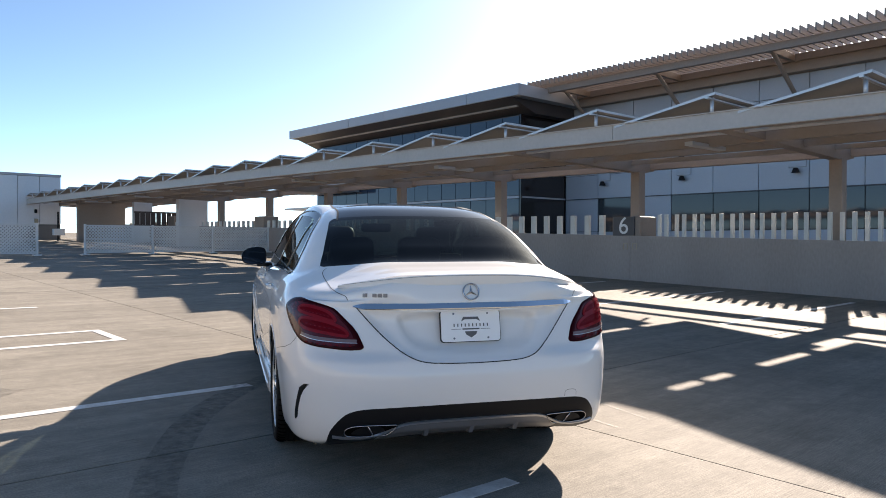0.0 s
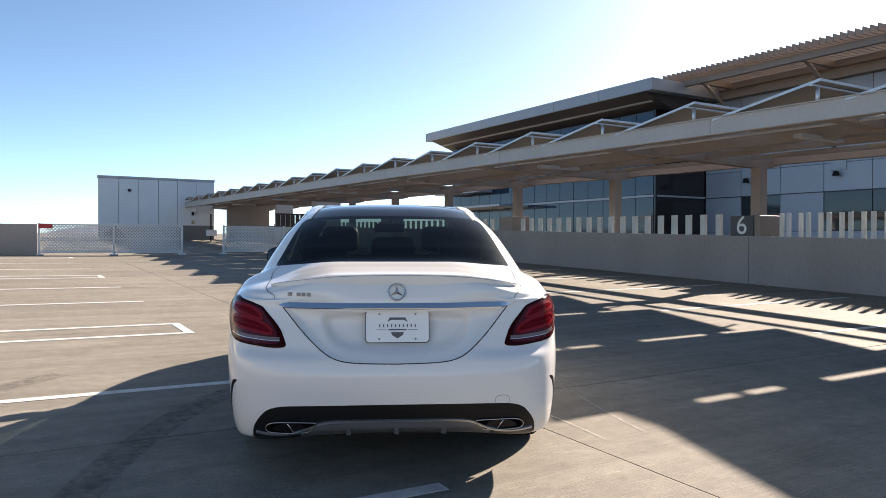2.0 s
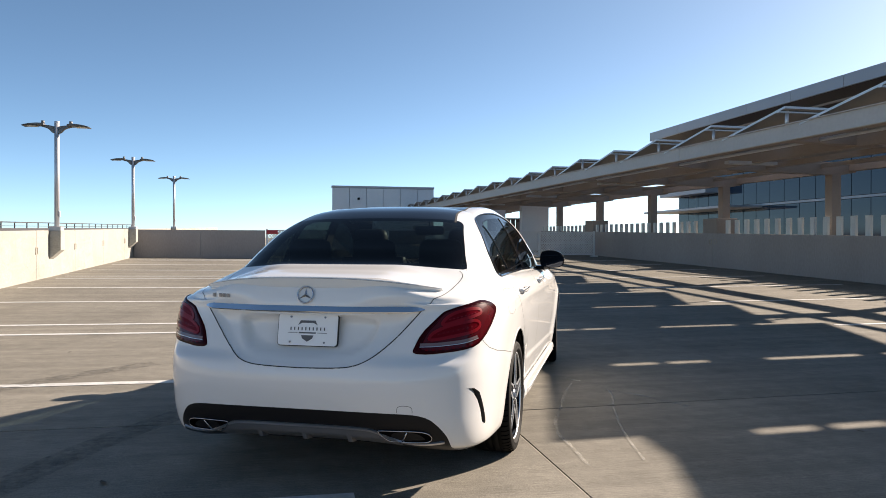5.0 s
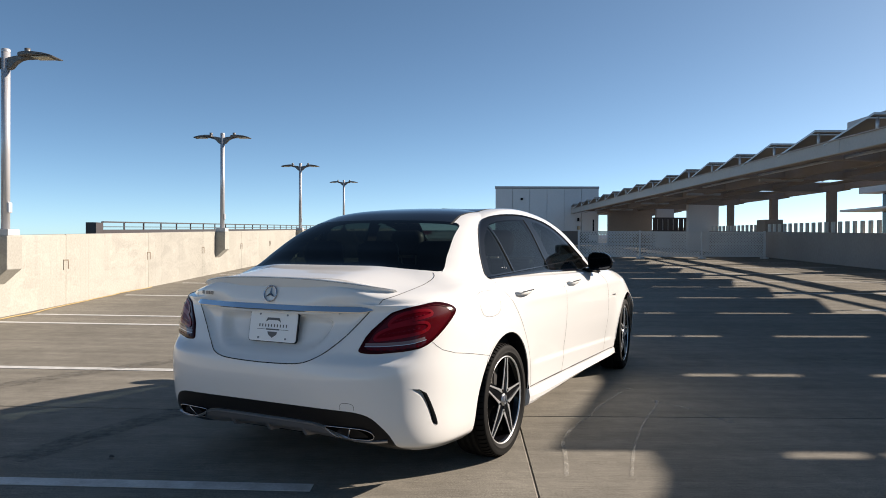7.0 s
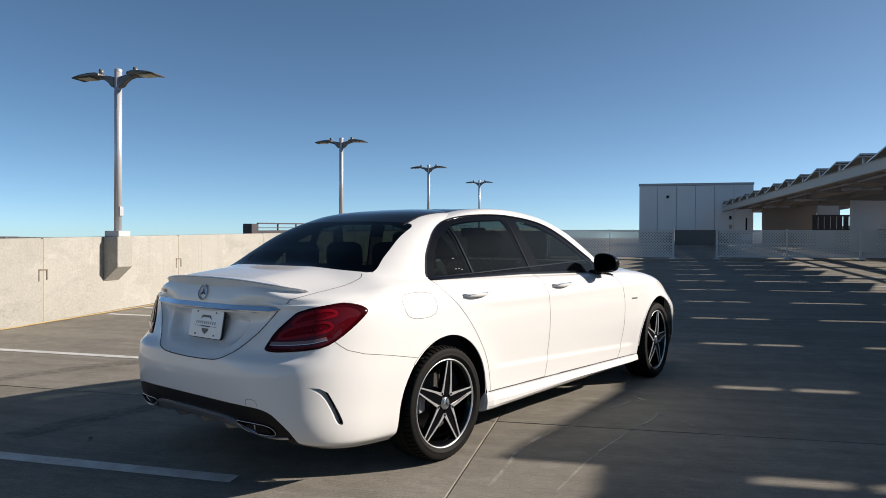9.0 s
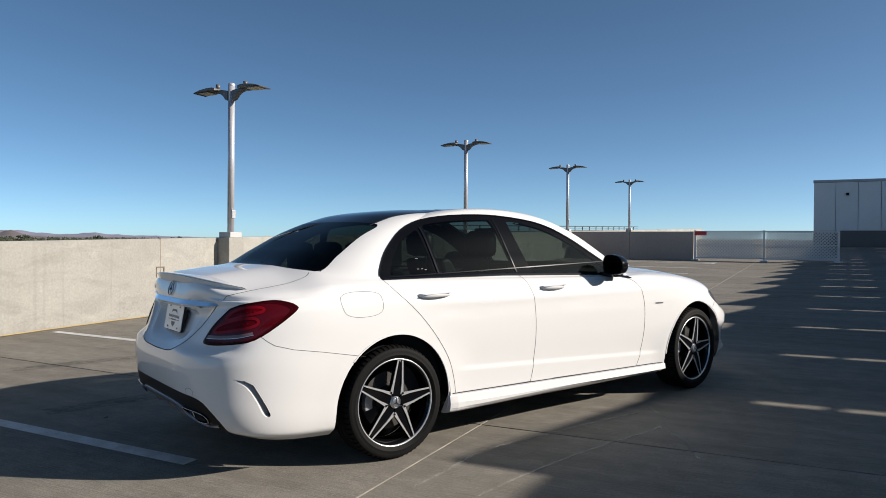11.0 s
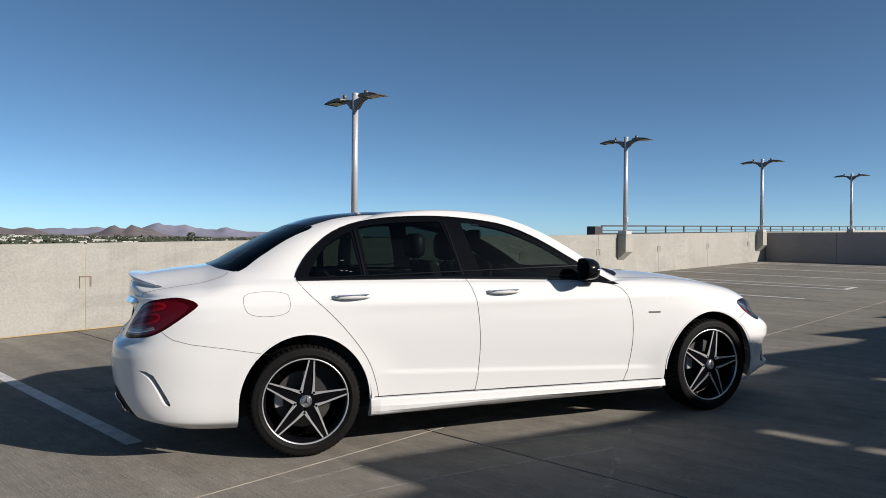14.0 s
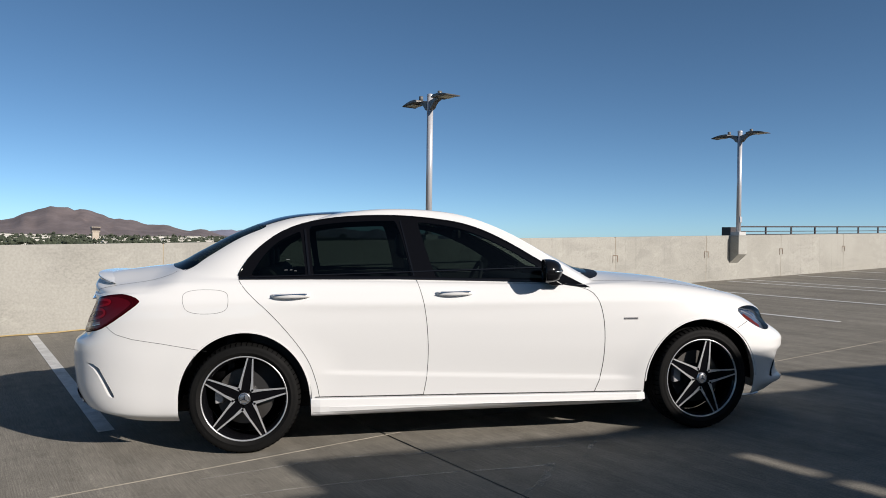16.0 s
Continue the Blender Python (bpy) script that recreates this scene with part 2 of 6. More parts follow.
M_deck = deck_material()
M_joint = plain("joint_sealant", (0.10, 0.095, 0.085), 0.8)
JOINT_X, CROSS_Y = 3.88, 3.95
floor = tagged(new("floor"), "light grey broom-finished concrete parking deck with sealed joints", "floor", kind="structure")
XS = (-2.65, JOINT_X, 15.4)
YS = (-14.0, -6.05, CROSS_Y, 13.95, 23.95, 33.95, 43.95, 62.0)
for i in range(2):
    for j in range(len(YS) - 1):
        g = 0.008
        part("slab", box(XS[i] + (g if i else 0), XS[i + 1] - (0 if i else g), YS[j] + g, YS[j + 1] - g, -0.3, 0.0, lift=deck_z), M_deck, floor)
part("slab", box(15.41, 19.5, 29.0, 62.0, -0.3, 0.0, lift=deck_z), M_deck, floor)
for i in range(2):
    part("joint_filler", box(XS[i], XS[i + 1], YS[0], YS[-1], -0.35, -0.008, lift=deck_z), M_joint, floor, "dark joint sealant")
# pale mottled strip filling the west half of the long joint
M_joint_edge = material("pale_joint_edge", (0.36, 0.325, 0.27), 0.8, spots=(0.16, 0.145, 0.12), scale=5, amount=0.8)
part("joint_bead", box(JOINT_X - 0.008, JOINT_X - 0.002, YS[0], YS[-1], -0.05, -0.001, lift=deck_z), M_joint_edge, floor, "pale strip in the west half of the long joint")


def line(x0, x1, y0, y1):
    """A painted stall line, a film on the slab."""
    ob = part("stall_line", box(x0, x1, y0, y1, 0.0015, 0.004, lift=deck_z), M_line)
    tagged(ob, "worn white painted parking stall line", "road marking", "stall lines", kind="structure")


LW = 0.10
for y in (-0.25, 2.50, 5.27, 11.52, 14.1, 19.4, 21.95):
    line(-2.4, 2.76, y - LW / 2, y + LW / 2)
for y0, y1 in ((7.97, 8.87), (16.45, 17.22), (24.5, 25.2)):
    line(-2.4, 2.76, y0, y0 + LW)
    line(-2.4, 2.76, y1 - LW, y1)
    line(2.66, 2.76, y0 + LW, y1 - LW)
for y in (-0.72, 2.06, 4.82, 7.32, 10.23, 12.93, 15.6, 18.25, 20.87, 23.46):
    line(9.55, 14.5, y - LW / 2, y + LW / 2)

# ---- west wall, precast panels ----
M_seal = material("joint_caulk", (0.42, 0.35, 0.25), 0.8, spots=(0.3, 0.2, 0.12), scale=8, amount=0.5)
M_rust = material("weld_plate", (0.15, 0.105, 0.08), 0.8, spots=(0.34, 0.28, 0.22), scale=20, amount=0.7)
wall = tagged(new("wall_west"), "pale precast concrete parapet wall with caulked panel joints", "wall", kind="structure")
PJ = [4.1 + 2.98 * k for k in range(-6, 20)]
for a, b in zip(PJ, PJ[1:]):
    bm = bmesh.new()
    vs = add_box(bm, -2.93, -2.65, a + 0.006, b - 0.006, 0, 0)
    for v in vs[:4]:
        v.co.z = deck_z(v.co.x, v.co.y) - 0.4
    for v in vs[4:]:
        v.co.z = wall_top(v.co.y)
    bmesh.ops.bevel(bm, geom=[e for e in bm.edges if all(v in vs[4:] for v in e.verts)], offset=0.012, segments=2, affect="EDGES")
    part("wall_panel", bm, M_wall, wall)
for y in PJ[1:-1]:
    z0 = deck_z(-2.65, y)
    part("caulk", box(-2.9, -2.654, y - 0.009, y + 0.009, z0, wall_top(y) - 0.01), M_seal, wall, "tan caulk joint")
    zc = z0 + 0.60
    bm = bmesh.new()
    for d in (0.0,):
        s, w = 0.075, 0.016
        add_box(bm, -2.652, -2.642, y - s, y + s, zc + s, zc + s + w)
        add_box(bm, -2.652, -2.642, y - s, y - s + w * 0.6, zc - s * 0.9, zc + s)
        add_box(bm, -2.652, -2.642, y + s - w * 1.2, y + s, zc - s * 0.7, zc + s)
    part("weld_plate", bm, M_rust, wall, "rust-edged weld pocket at a panel joint")

# ---- end wall and right parapet ----
END_Y = 26.4
wall_n = tagged(new("wall_north"), "grey concrete end wall in shade", "wall", kind="structure")
for a, b in ((-2.62, -0.4), (-0.39, 1.84)):
    bm = bmesh.new()
    vs = add_box(bm, a, b, END_Y, END_Y + 0.25, 0, 0)
    for v in vs[:4]:
        v.co.z = deck_z(v.co.x, v.co.y) - 0.3
    for v in vs[4:]:
        v.co.z = 1.755
    part("wall_panel", bm, M_parapet, wall_n)


def par_top(y):
    return 1.13 + 0.0247 * y


# the east side turns in slightly and its bays shorten beyond the second panel
BEND = 19.32


def bent(ob, c=-0.0025):
    """Moves a part of the east side that stands beyond the bend onto its inward line."""
    lo = [v.co for v in ob.data.vertices]
    mid = ob.matrix_basis @ (sum(lo, Vector()) / len(lo))
    if mid.y > BEND:
        M = Matrix(((1, -0.03, 0, 0.03 * BEND), (0, 0.92, 0, 0.08 * BEND), (0, c, 1, -c * BEND), (0, 0, 0, 1)))
        B = ob.matrix_basis.copy()
        if ob.data.users > 1:
            ob.matrix_basis = Matrix.Translation(M @ B.translation - B.translation) @ B @ Matrix.Rotation(0.03, 4, "Z") @ Matrix.Diagonal((1, 0.92, 1, 1))
        else:
            ob.data.transform(B.inverted() @ M @ B)
    return ob



wall_e = tagged(new("wall_east"), "grey concrete parapet in shade below white fins", "wall", kind="structure")
EJ = [10.12 + 9.2 * k for k in range(-3, 5)]
for a, b in zip(EJ, EJ[1:]):
    bm = bmesh.new()
    vs = add_box(bm, 15.4, 15.7, a + 0.006, b - 0.006, 0, 0)
    for v in vs[:4]:
        v.co.z = deck_z(v.co.x, v.co.y) - 0.4
    for v in vs[4:]:
        v.co.z = par_top(v.co.y)
    bent(part("wall_panel", bm, M_parapet, wall_e))
for y in EJ[1:-1]:
    for d in (-0.13, 0.13):
        zc = par_top(y) - 0.26
        bm = bmesh.new()
        s, w = 0.06, 0.012
        add_box(bm, 15.392, 15.402, y + d - s, y + d + s, zc + s, zc + s + w)
        add_box(bm, 15.392, 15.402, y + d - s, y + d + s, zc - s - w, zc - s)
        add_box(bm, 15.392, 15.402, y + d - s, y + d - s + w, zc - s, zc + s)
        add_box(bm, 15.392, 15.402, y + d + s - w, y + d + s, zc - s, zc + s)
        bent(part("weld_plate", bm, M_seal, wall_e))

# the slab edge and garage body below, down to the street
M_garage = material("garage_concrete", (0.45, 0.42, 0.37), 0.85, scale=0.5, amount=0.3)
part("garage_body", box(-2.9, 20.0, -14.0, 62.0, -12.0, -0.8), M_garage, floor)

# ---- solar canopy ----
def can_z(y):
    return 0.012 * (y - 8.0)


def canopy():
    c = group_at("solar_canopy", Matrix(), "tan steel parking canopy carrying rows of tilted solar panels", "canopy")
    y0, y1 = BEND - 29.65, BEND + 29.65
    lift = lambda x, y: can_z(y)
    # front fascia channel, mid beam, rear beams
    n = 10
    for k in range(n):
        a, b = y0 + (y1 - y0) * k / n, y0 + (y1 - y0) * (k + 1) / n
        part("fascia", box(10.80, 10.86, a + 0.004, b - 0.004, 2.99, 3.27, lift=lift), M_fascia, c)
        part("fascia_lip", box(10.755, 10.797, a + 0.004, b - 0.004, 2.985, 2.997, lift=lift), M_fascia, c)
        part("fascia_lip", box(10.755, 10.797, a + 0.004, b - 0.004, 3.258, 3.272, lift=lift), M_fascia, c)
        part("fascia_flange", box(10.865, 11.0, a, b, 2.99, 3.01, lift=lift), M_steel, c)
    for x, z0, z1, w in ((12.37, 2.96, 3.2, 0.19), (13.95, 3.02, 3.14, 0.09), (15.48, 3.08, 3.18, 0.06), (16.30, 3.02, 3.22, 0.20)):
        for a, b in ((y0, BEND), (BEND, y1)):
            part("beam", box(x, x + w, a, b, z0, z1, lift=lift), M_steel, c)
    for a, b in ((y0, BEND), (BEND, y1)):
        part("conduit", tube([(11.63, y, 3.06 + can_z(y)) for y in (a, b)], 0.032, 8), M_galv, c, "galvanised conduit")
    for k in range(-5, 24):
        if k % 3 == 0:
            yy = 6.5 + 2.2 * k
            part("light_fitting", box(11.8, 13.0, yy, yy + 0.16, 2.93 + can_z(yy), 3.0 + can_z(yy), bevel=0.01), M_grey, c, "grey strip light under the canopy")
    # soffit purlins across, cantilever arms at the posts
    for k in range(-3, 10):
        y = 5.6 + 4.65 * k
        bm = extrude_poly([(10.87, 3.02), (10.87, 3.2), (16.50, 3.24), (16.50, 2.99), (16.1, 2.92), (15.6, 2.92)], "y", y - 0.11, y + 0.11)
        for v in bm.verts:
            v.co.z += can_z(v.co.y)
        part("arm", bm, M_steel, c)
        zb = par_top(y) - 0.05
        post = part("post", box(15.80, 16.06, y - 0.125, y + 0.125, deck_z(16, y) - 1.0, 2.95 + can_z(y), bevel=0.008), M_steel, c)
    # panel rows
    K0, K1 = -7, 19
    PX = [10.79 + 1.16 * i for i in range(4)]
    me_top = None
    for k in range(K0, K1 + 1):
        yk = 5.575 + 2.2 * k
        zk = can_z(yk)
        for i, px in enumerate(PX):
            if me_top is None:
                bm = bmesh.new()
                # module: length runs down the tilt
                vs = add_box(bm, 0.0, 1.145, 0.0, 1.84, -0.04, 0.0)
                for v in bm.verts:
                    v.co.z -= v.co.y * 0.172
                for f in bm.faces:
                    f.material_index = 0
                bm.normal_update()
                for f in bm.faces:
                    if f.normal.z < -0.5:
                        f.material_index = 1
                    elif f.normal.z < 0.5:
                        f.material_index = 2
                first = part("solar_panel", bm, [M_solar_top, M_solar_back, M_galv], c)
                me_top = first.data
                ob = first
            else:
                ob = new("solar_panel", me_top)
                ob.parent = c
            ob.matrix_basis = pose(px, yk, 3.585 + zk)
        for x in (10.92, 12.5, 13.99, 15.2):
            part("strut", tube([(x, yk + 0.12, 3.2 + zk), (x, yk + 0.12, 3.54 + zk)], 0.032, 10), M_galv, c, "galvanised tube strut", smooth=True)
        part("rail", box(10.75, 15.34, yk + 0.09, yk + 0.15, 3.49 + zk, 3.515 + zk), M_galv, c)
    for ob in c.children:
        bent(ob, -0.0100)
    return c


canopy()

# ---- lamps on the west wall ----
M_plinth = material("grout_plinth", (0.50, 0.50, 0.49), 0.8, scale=6, amount=0.3)
M_lens = plain("lamp_lens", (0.55, 0.5, 0.38), 0.3)
M_lamp = material("lamp_head", (0.16, 0.155, 0.15), 0.45, 0.3, scale=8, amount=0.2)


def lamp(y):
    zt = wall_top(y)
    c = group_at("street_lamp", pose(-2.62, y, zt), "twin-head galvanised parking lamp on a concrete corbel", "lamp", "lamps along the wall")
    bm = extrude_poly([(-0.03, -0.002), (0.21, -0.002), (0.21, -0.44), (-0.03, -0.65)], "y", -0.165, 0.165, bevel=0.01)
    part("corbel", bm, M_wall, c, "concrete corbel with a sloped underside")
    part("plinth", box(-0.04, 0.20, -0.13, 0.13, -0.002, 0.085, bevel=0.008), M_plinth, c, "pale grout plinth")
    H, PX0 = 2.45, 0.085
    part("pole", tube([(PX0, 0, 0.085), (PX0, 0, H)], 0.053, 20), M_pole, c, smooth=True)
    part("hand_hole_cover", box(PX0 + 0.045, PX0 + 0.07, -0.04, 0.04, 0.30, 0.44, bevel=0.01), M_pole, c)
    part("cap", lathe([(0.001, H + 0.012), (0.045, H + 0.010), (0.056, H), (0.056, H - 0.03)], 20, "z"), M_pole, c, smooth=True).matrix_basis = pose(PX0, 0, 0)
    for s in (-1, 1):
        arm = [(0.0, 0.01), (0.0, -0.15), (0.05, -0.13), (0.10, -0.07), (0.16, -0.03), (0.27, 0.0), (0.27, 0.04), (0.13, 0.035)]
        bm = extrude_poly([(PX0 + s * (0.045 + p[0]), H - 0.12 + p[1]) for p in arm], "y", -0.045, 0.045, bevel=0.010)
        part("arm", bm, M_lamp, c, smooth=False)
        prof = [(0.23, 0.012), (0.235, 0.055), (0.30, 0.070), (0.42, 0.068), (0.56, 0.050), (0.67, 0.022), (0.70, 0.006), (0.69, -0.004), (0.55, 0.012), (0.38, 0.018)]
        bm = extrude_poly([(PX0 + s * p[0], H - 0.12 + p[1]) for p in prof], "y", -0.14, 0.14, bevel=0.014)
        head = part("lamp_head", bm, M_lamp, c)
        part("lens", box(*sorted((PX0 + s * 0.40, PX0 + s * 0.62)), -0.10, 0.10, H - 0.120, H - 0.113), M_lens, head, "yellowish lamp lens")
        part("photocell", tube([(PX0 + s * 0.29, 0, H - 0.06), (PX0 + s * 0.29, 0, H + 0.015)], 0.036, 12), M_lamp, head, smooth=True)
    return c


for y in (-0.3, 8.38, 17.05, 25.75, 35.5):
    lamp(y)


# ---- lattice fence ----
def fence(x0, x1, posts):
    c = group_at("lattice_fence", pose(0, 0, 0), "white vinyl lattice fence panels between slim posts", "fence")
    for x in posts:
        part("post", box(x - 0.035, x + 0.035, END_Y - 0.035, END_Y + 0.035, deck_z(x, END_Y), 1.80, bevel=0.006), M_fence, c)
        part("foot", box(x - 0.12, x + 0.12, END_Y - 0.12, END_Y + 0.12, deck_z(x, END_Y), deck_z(x, END_Y) + 0.05, bevel=0.01), M_fence, c)
    for a, b in zip(posts, posts[1:]):
        z0, z1 = deck_z(a, END_Y) + 0.08, 1.775
        part("rail", box(a + 0.036, b - 0.036, END_Y - 0.025, END_Y + 0.025, z1 - 0.05, z1), M_fence, c)
        part("rail", box(a + 0.036, b - 0.036, END_Y - 0.025, END_Y + 0.025, z0, z0 + 0.05), M_fence, c)
        part("rail", box(a + 0.036, b - 0.036, END_Y + 0.012, END_Y + 0.03, (z0 + z1) / 2 - 0.02, (z0 + z1) / 2 + 0.02), M_fence, c)
        bm = bmesh.new()
        h, p, w = z1 - z0 - 0.1, 0.105, 0.029
        W = b - a - 0.072
        for s, yy in ((1, -0.006), (-1, 0.006)):
            i = -int(h / p) - 1
            while i * p < W + h:
                # diagonal slat clipped to the panel
                x_lo = i * p
                t0, t1 = (max(0.0, -x_lo), min(h, W - x_lo)) if s > 0 else (max(0.0, x_lo - W), min(h, x_lo))
                if t1 - t0 > 0.03:
                    q = []
                    for t in (t0, t1):
                        x = x_lo + s * t
                        for d in (-w, w):
                            q.append((min(max(x + d, 0), W), t))
                    (ax, at), (bx, bt), (cx, ct), (dx, dt) = q
                    f = [bm.verts.new((a + 0.036 + x, END_Y + yy + o, z0 + 0.05 + t)) for o in (-0.005, 0.005) for x, t in ((ax, at), (bx, bt), (dx, dt), (cx, ct))]
                    for ids in ((0, 1, 2, 3), (7, 6, 5, 4), (0, 4, 5, 1), (1, 5, 6, 2), (2, 6, 7, 3), (3, 7, 4, 0)):
                        bm.faces.new([f[j] for j in ids])
                i += 1
        lat = part("lattice", bm, M_fence, c)
        lat["kind"] = "stuff"
    return c


fence(1.9, 6.32, (1.90, 4.11, 6.32))
fence(7.78, 14.6, (7.78, 10.05, 12.33, 14.62))
part("sign", box(1.88, 2.28, END_Y - 0.06, END_Y - 0.05, 1.62, 1.755), M_red)["label"] = "small red sign on the fence end"
tagged(bpy.data.objects["sign"], "small red sign fixed to the fence end", "sign")

# ---- slim uprights on the east parapet, in two rows ----
fins = group_at("fin_screen", Matrix(), "row of short cream-white upright tubes along the parapet top", "screen")
fin_mesh = None
wide_mesh = None
for k in range(-16, 78):
    y = 9.18 + 0.4505 * k
    wide = y > 10.3
    for dx, dy in ((0.0, 0.0), (0.17, -0.17)):
        yy = y + dy
        if (wide and dx) or 9.62 < yy < 10.72 or 18.9 < yy < 20.0 or 28.2 < yy < 29.3:
            continue
        have = wide_mesh if wide else fin_mesh
        if have is None:
            hw = 0.075 if wide else 0.0375
            ob = part("fin", box(-0.0375, 0.0375, -hw, hw, 0.0, 1.0, bevel=0.004), M_picket, fins)
            if wide:
                wide_mesh = ob.data
            else:
                fin_mesh = ob.data
        else:
            ob = new("fin", have)
            ob.parent = fins
        zb = par_top(yy) - 0.004
        ob.matrix_basis = pose(15.475 + dx, yy, zb) @ Matrix.Diagonal((1, 1, 1.759 + 0.0125 * yy - zb, 1))
        bent(ob)

# post footings on the parapet, one with the bay sign
M_sign = plain("bay_sign_grey", (0.075, 0.072, 0.075), 0.55)
for k in (1, 3, 5, 7):
    y = 5.6 + 4.65 * k
    f = part("post_footing", box(15.43, 16.14, y - 0.40, y + 0.40, par_top(y) - 0.02, par_top(y) + 0.46, bevel=0.015), M_steel)
    bent(f)
    tagged(f, "tan steel footing box at a canopy post on the parapet", "footing", "post footings")
y6 = 5.6 + 4.65 + 0.02
sign6 = group_at("bay_sign", pose(15.42, y6, par_top(y6) + 0.225), "dark grey square sign with a white number six", "sign")
part("sign_plate", box(-0.03, 0.005, -0.27, 0.33, -0.225, 0.235, bevel=0.004), M_sign, sign6)
fc = bpy.data.curves.new("numeral", "FONT")
fc.body, fc.size, fc.align_x, fc.align_y, fc.extrude = "6", 0.60, "CENTER", "CENTER", 0.002
fo = new("numeral_curve", fc)
dg = bpy.context.evaluated_depsgraph_get()
num_mesh = bpy.data.meshes.new_from_object(fo.evaluated_get(dg))
bpy.data.objects.remove(fo)
num_mesh.materials.append(M_white)
num = new("numeral", num_mesh)
num.parent = sign6
num.matrix_basis = Matrix(((0, 0, -1, -0.034), (-1, 0, 0, 0.03), (0, 1, 0, 0.0), (0, 0, 0, 1)))

# ---- far white building ----
BY = 43.8
M_base = material("base_render", (0.16, 0.155, 0.15), 0.8, scale=0.6, amount=0.3)
bld = group_at("panel_building", Matrix(), "white metal-panel stair building with a dark base", "building")
part("core", box(5.42, 11.64, BY + 0.06, BY + 0.35, 0.3, 4.73), M_grey, bld)
w = (11.67 - 5.39) / 6
for i in range(6):
    part("panel", box(5.39 + w * i + 0.012, 5.39 + w * (i + 1) - 0.012, BY, BY + 0.05, 2.13, 4.68), M_panel, bld)
part("coping", box(5.37, 11.69, BY - 0.03, BY + 0.38, 4.70, 4.83), M_grey, bld)
part("base", box(5.40, 11.65, BY + 0.02, BY + 0.058, 0.5, 2.11), M_base, bld, "dark grey base")
part("wall_lamp", box(6.92, 7.06, BY - 0.12, BY - 0.002, 3.98, 4.12, bevel=0.02), M_black, bld)
part("wall_box", box(10.36, 10.52, BY - 0.1, BY - 0.002, 2.2, 2.42, bevel=0.01), M_seal, bld)
part("camera_unit", box(10.36, 10.48, BY - 0.16, BY - 0.002, 2.72, 2.92, bevel=0.03), M_black, bld)
# service equipment and low walls under the canopy end
g = part("service_cabinet", box(10.75, 11.28, 41.6, 41.9, 1.52, 1.86, bevel=0.01), M_panel)
tagged(g, "small white service cabinet on a pipe stand", "cabinet")
part("pipe_stand", tube([(11.0, 41.8, deck_z(11.0, 41.8)), (11.0, 41.8, 2.75)], 0.045, 10), M_black, g)
g = part("tan_wall", box(11.62, 13.95, 40.5, 40.85, deck_z(12.5, 40.5) - 0.05, 3.32), M_steel)
tagged(g, "tan shear wall under the canopy end", "wall", kind="structure")
g = part("stair_block", box(13.97, 15.37, 33.5, 33.85, deck_z(14.6, 33.6) - 0.05, 3.35, bevel=0.01), M_panel)
tagged(g, "light grey stair screen wall beside the canopy", "screen wall")
g = part("service_wall", box(13.96, 14.9, 39.2, 39.5, deck_z(14.4, 39.2) - 0.05, 3.3), M_panel)
tagged(g, "light grey service wall under the canopy end", "wall", kind="structure")
scr = group_at("louvre_rail", Matrix(), "dark slatted guard rail between the walls", "railing")
part("top_rail", box(13.2, 15.6, 37.0, 37.08, 2.62, 2.70), M_dark, scr)
part("bottom_rail", box(13.2, 15.6, 37.0, 37.08, 1.98, 2.05), M_dark, scr)
for k in range(9):
    part("slat", box(13.22 + 0.265 * k, 13.22 + 0.265 * k + 0.225, 37.02, 37.06, 2.052, 2.618), M_dark, scr)

# ---- office building beyond the parapet ----
M_cladding = material("grey_cladding", (0.36, 0.37, 0.395), 0.42, 0.15, scale=0.4, amount=0.15, grain=12, vary=0.04)
M_glass_b = plain("blue_glass", (0.012, 0.03, 0.055), 0.05, 0.0, 0.0, Specular_IOR_Level=0.55)
M_brown = plain("brown_glass", (0.018, 0.011, 0.010), 0.12, 0.0)
M_strip = plain("window_glass", (0.022, 0.026, 0.03), 0.05, 0.0, 0.0, Specular_IOR_Level=0.45)
FAR = Matrix.Translation((0.9, -0.5, 1.27)) @ Matrix.Scale(1.18, 4) @ Matrix.Translation((-0.9, 0.5, -1.27))
off = group_at("office_building", FAR, "office building of blue glass and metal panels under a flat roof", "building")
n = 6
for k in range(n):
    a, b = 23.1 + 20.5 * k / n, 23.1 + 20.5 * (k + 1) / n
    part("roof_edge", box(26.0, 26.12, a + 0.012, b - 0.012, 8.14, 8.68), M_cladding, off, "grey metal roof edge panel")
part("roof_edge", box(26.0, 31.0, 23.02, 23.1, 8.14, 8.68), M_cladding, off)
part("roof_edge", box(26.0, 31.0, 43.6, 43.68, 8.14, 8.68), M_cladding, off)
part("roof", box(26.12, 40, 23.1, 43.6, 8.16, 8.66), M_grey, off)
part("soffit", extrude_poly([(26.15, 8.15), (27.9, 7.55), (40, 7.55), (40, 8.15)], "y", 23.6, 43.2), M_dark, off, "dark brown soffit")
part("soffit_band", box(26.9, 27.0, 23.9, 43.0, 7.80, 7.98), M_steel, off)
part("glass_core", box(27.6, 40, 24.3, 42.6, -12, 7.55), M_dark, off)
ny = 16
zs = (-1.5, 1.0, 3.38, 3.5, 5.3, 7.55)
a = (42.6 - 24.3) / ny
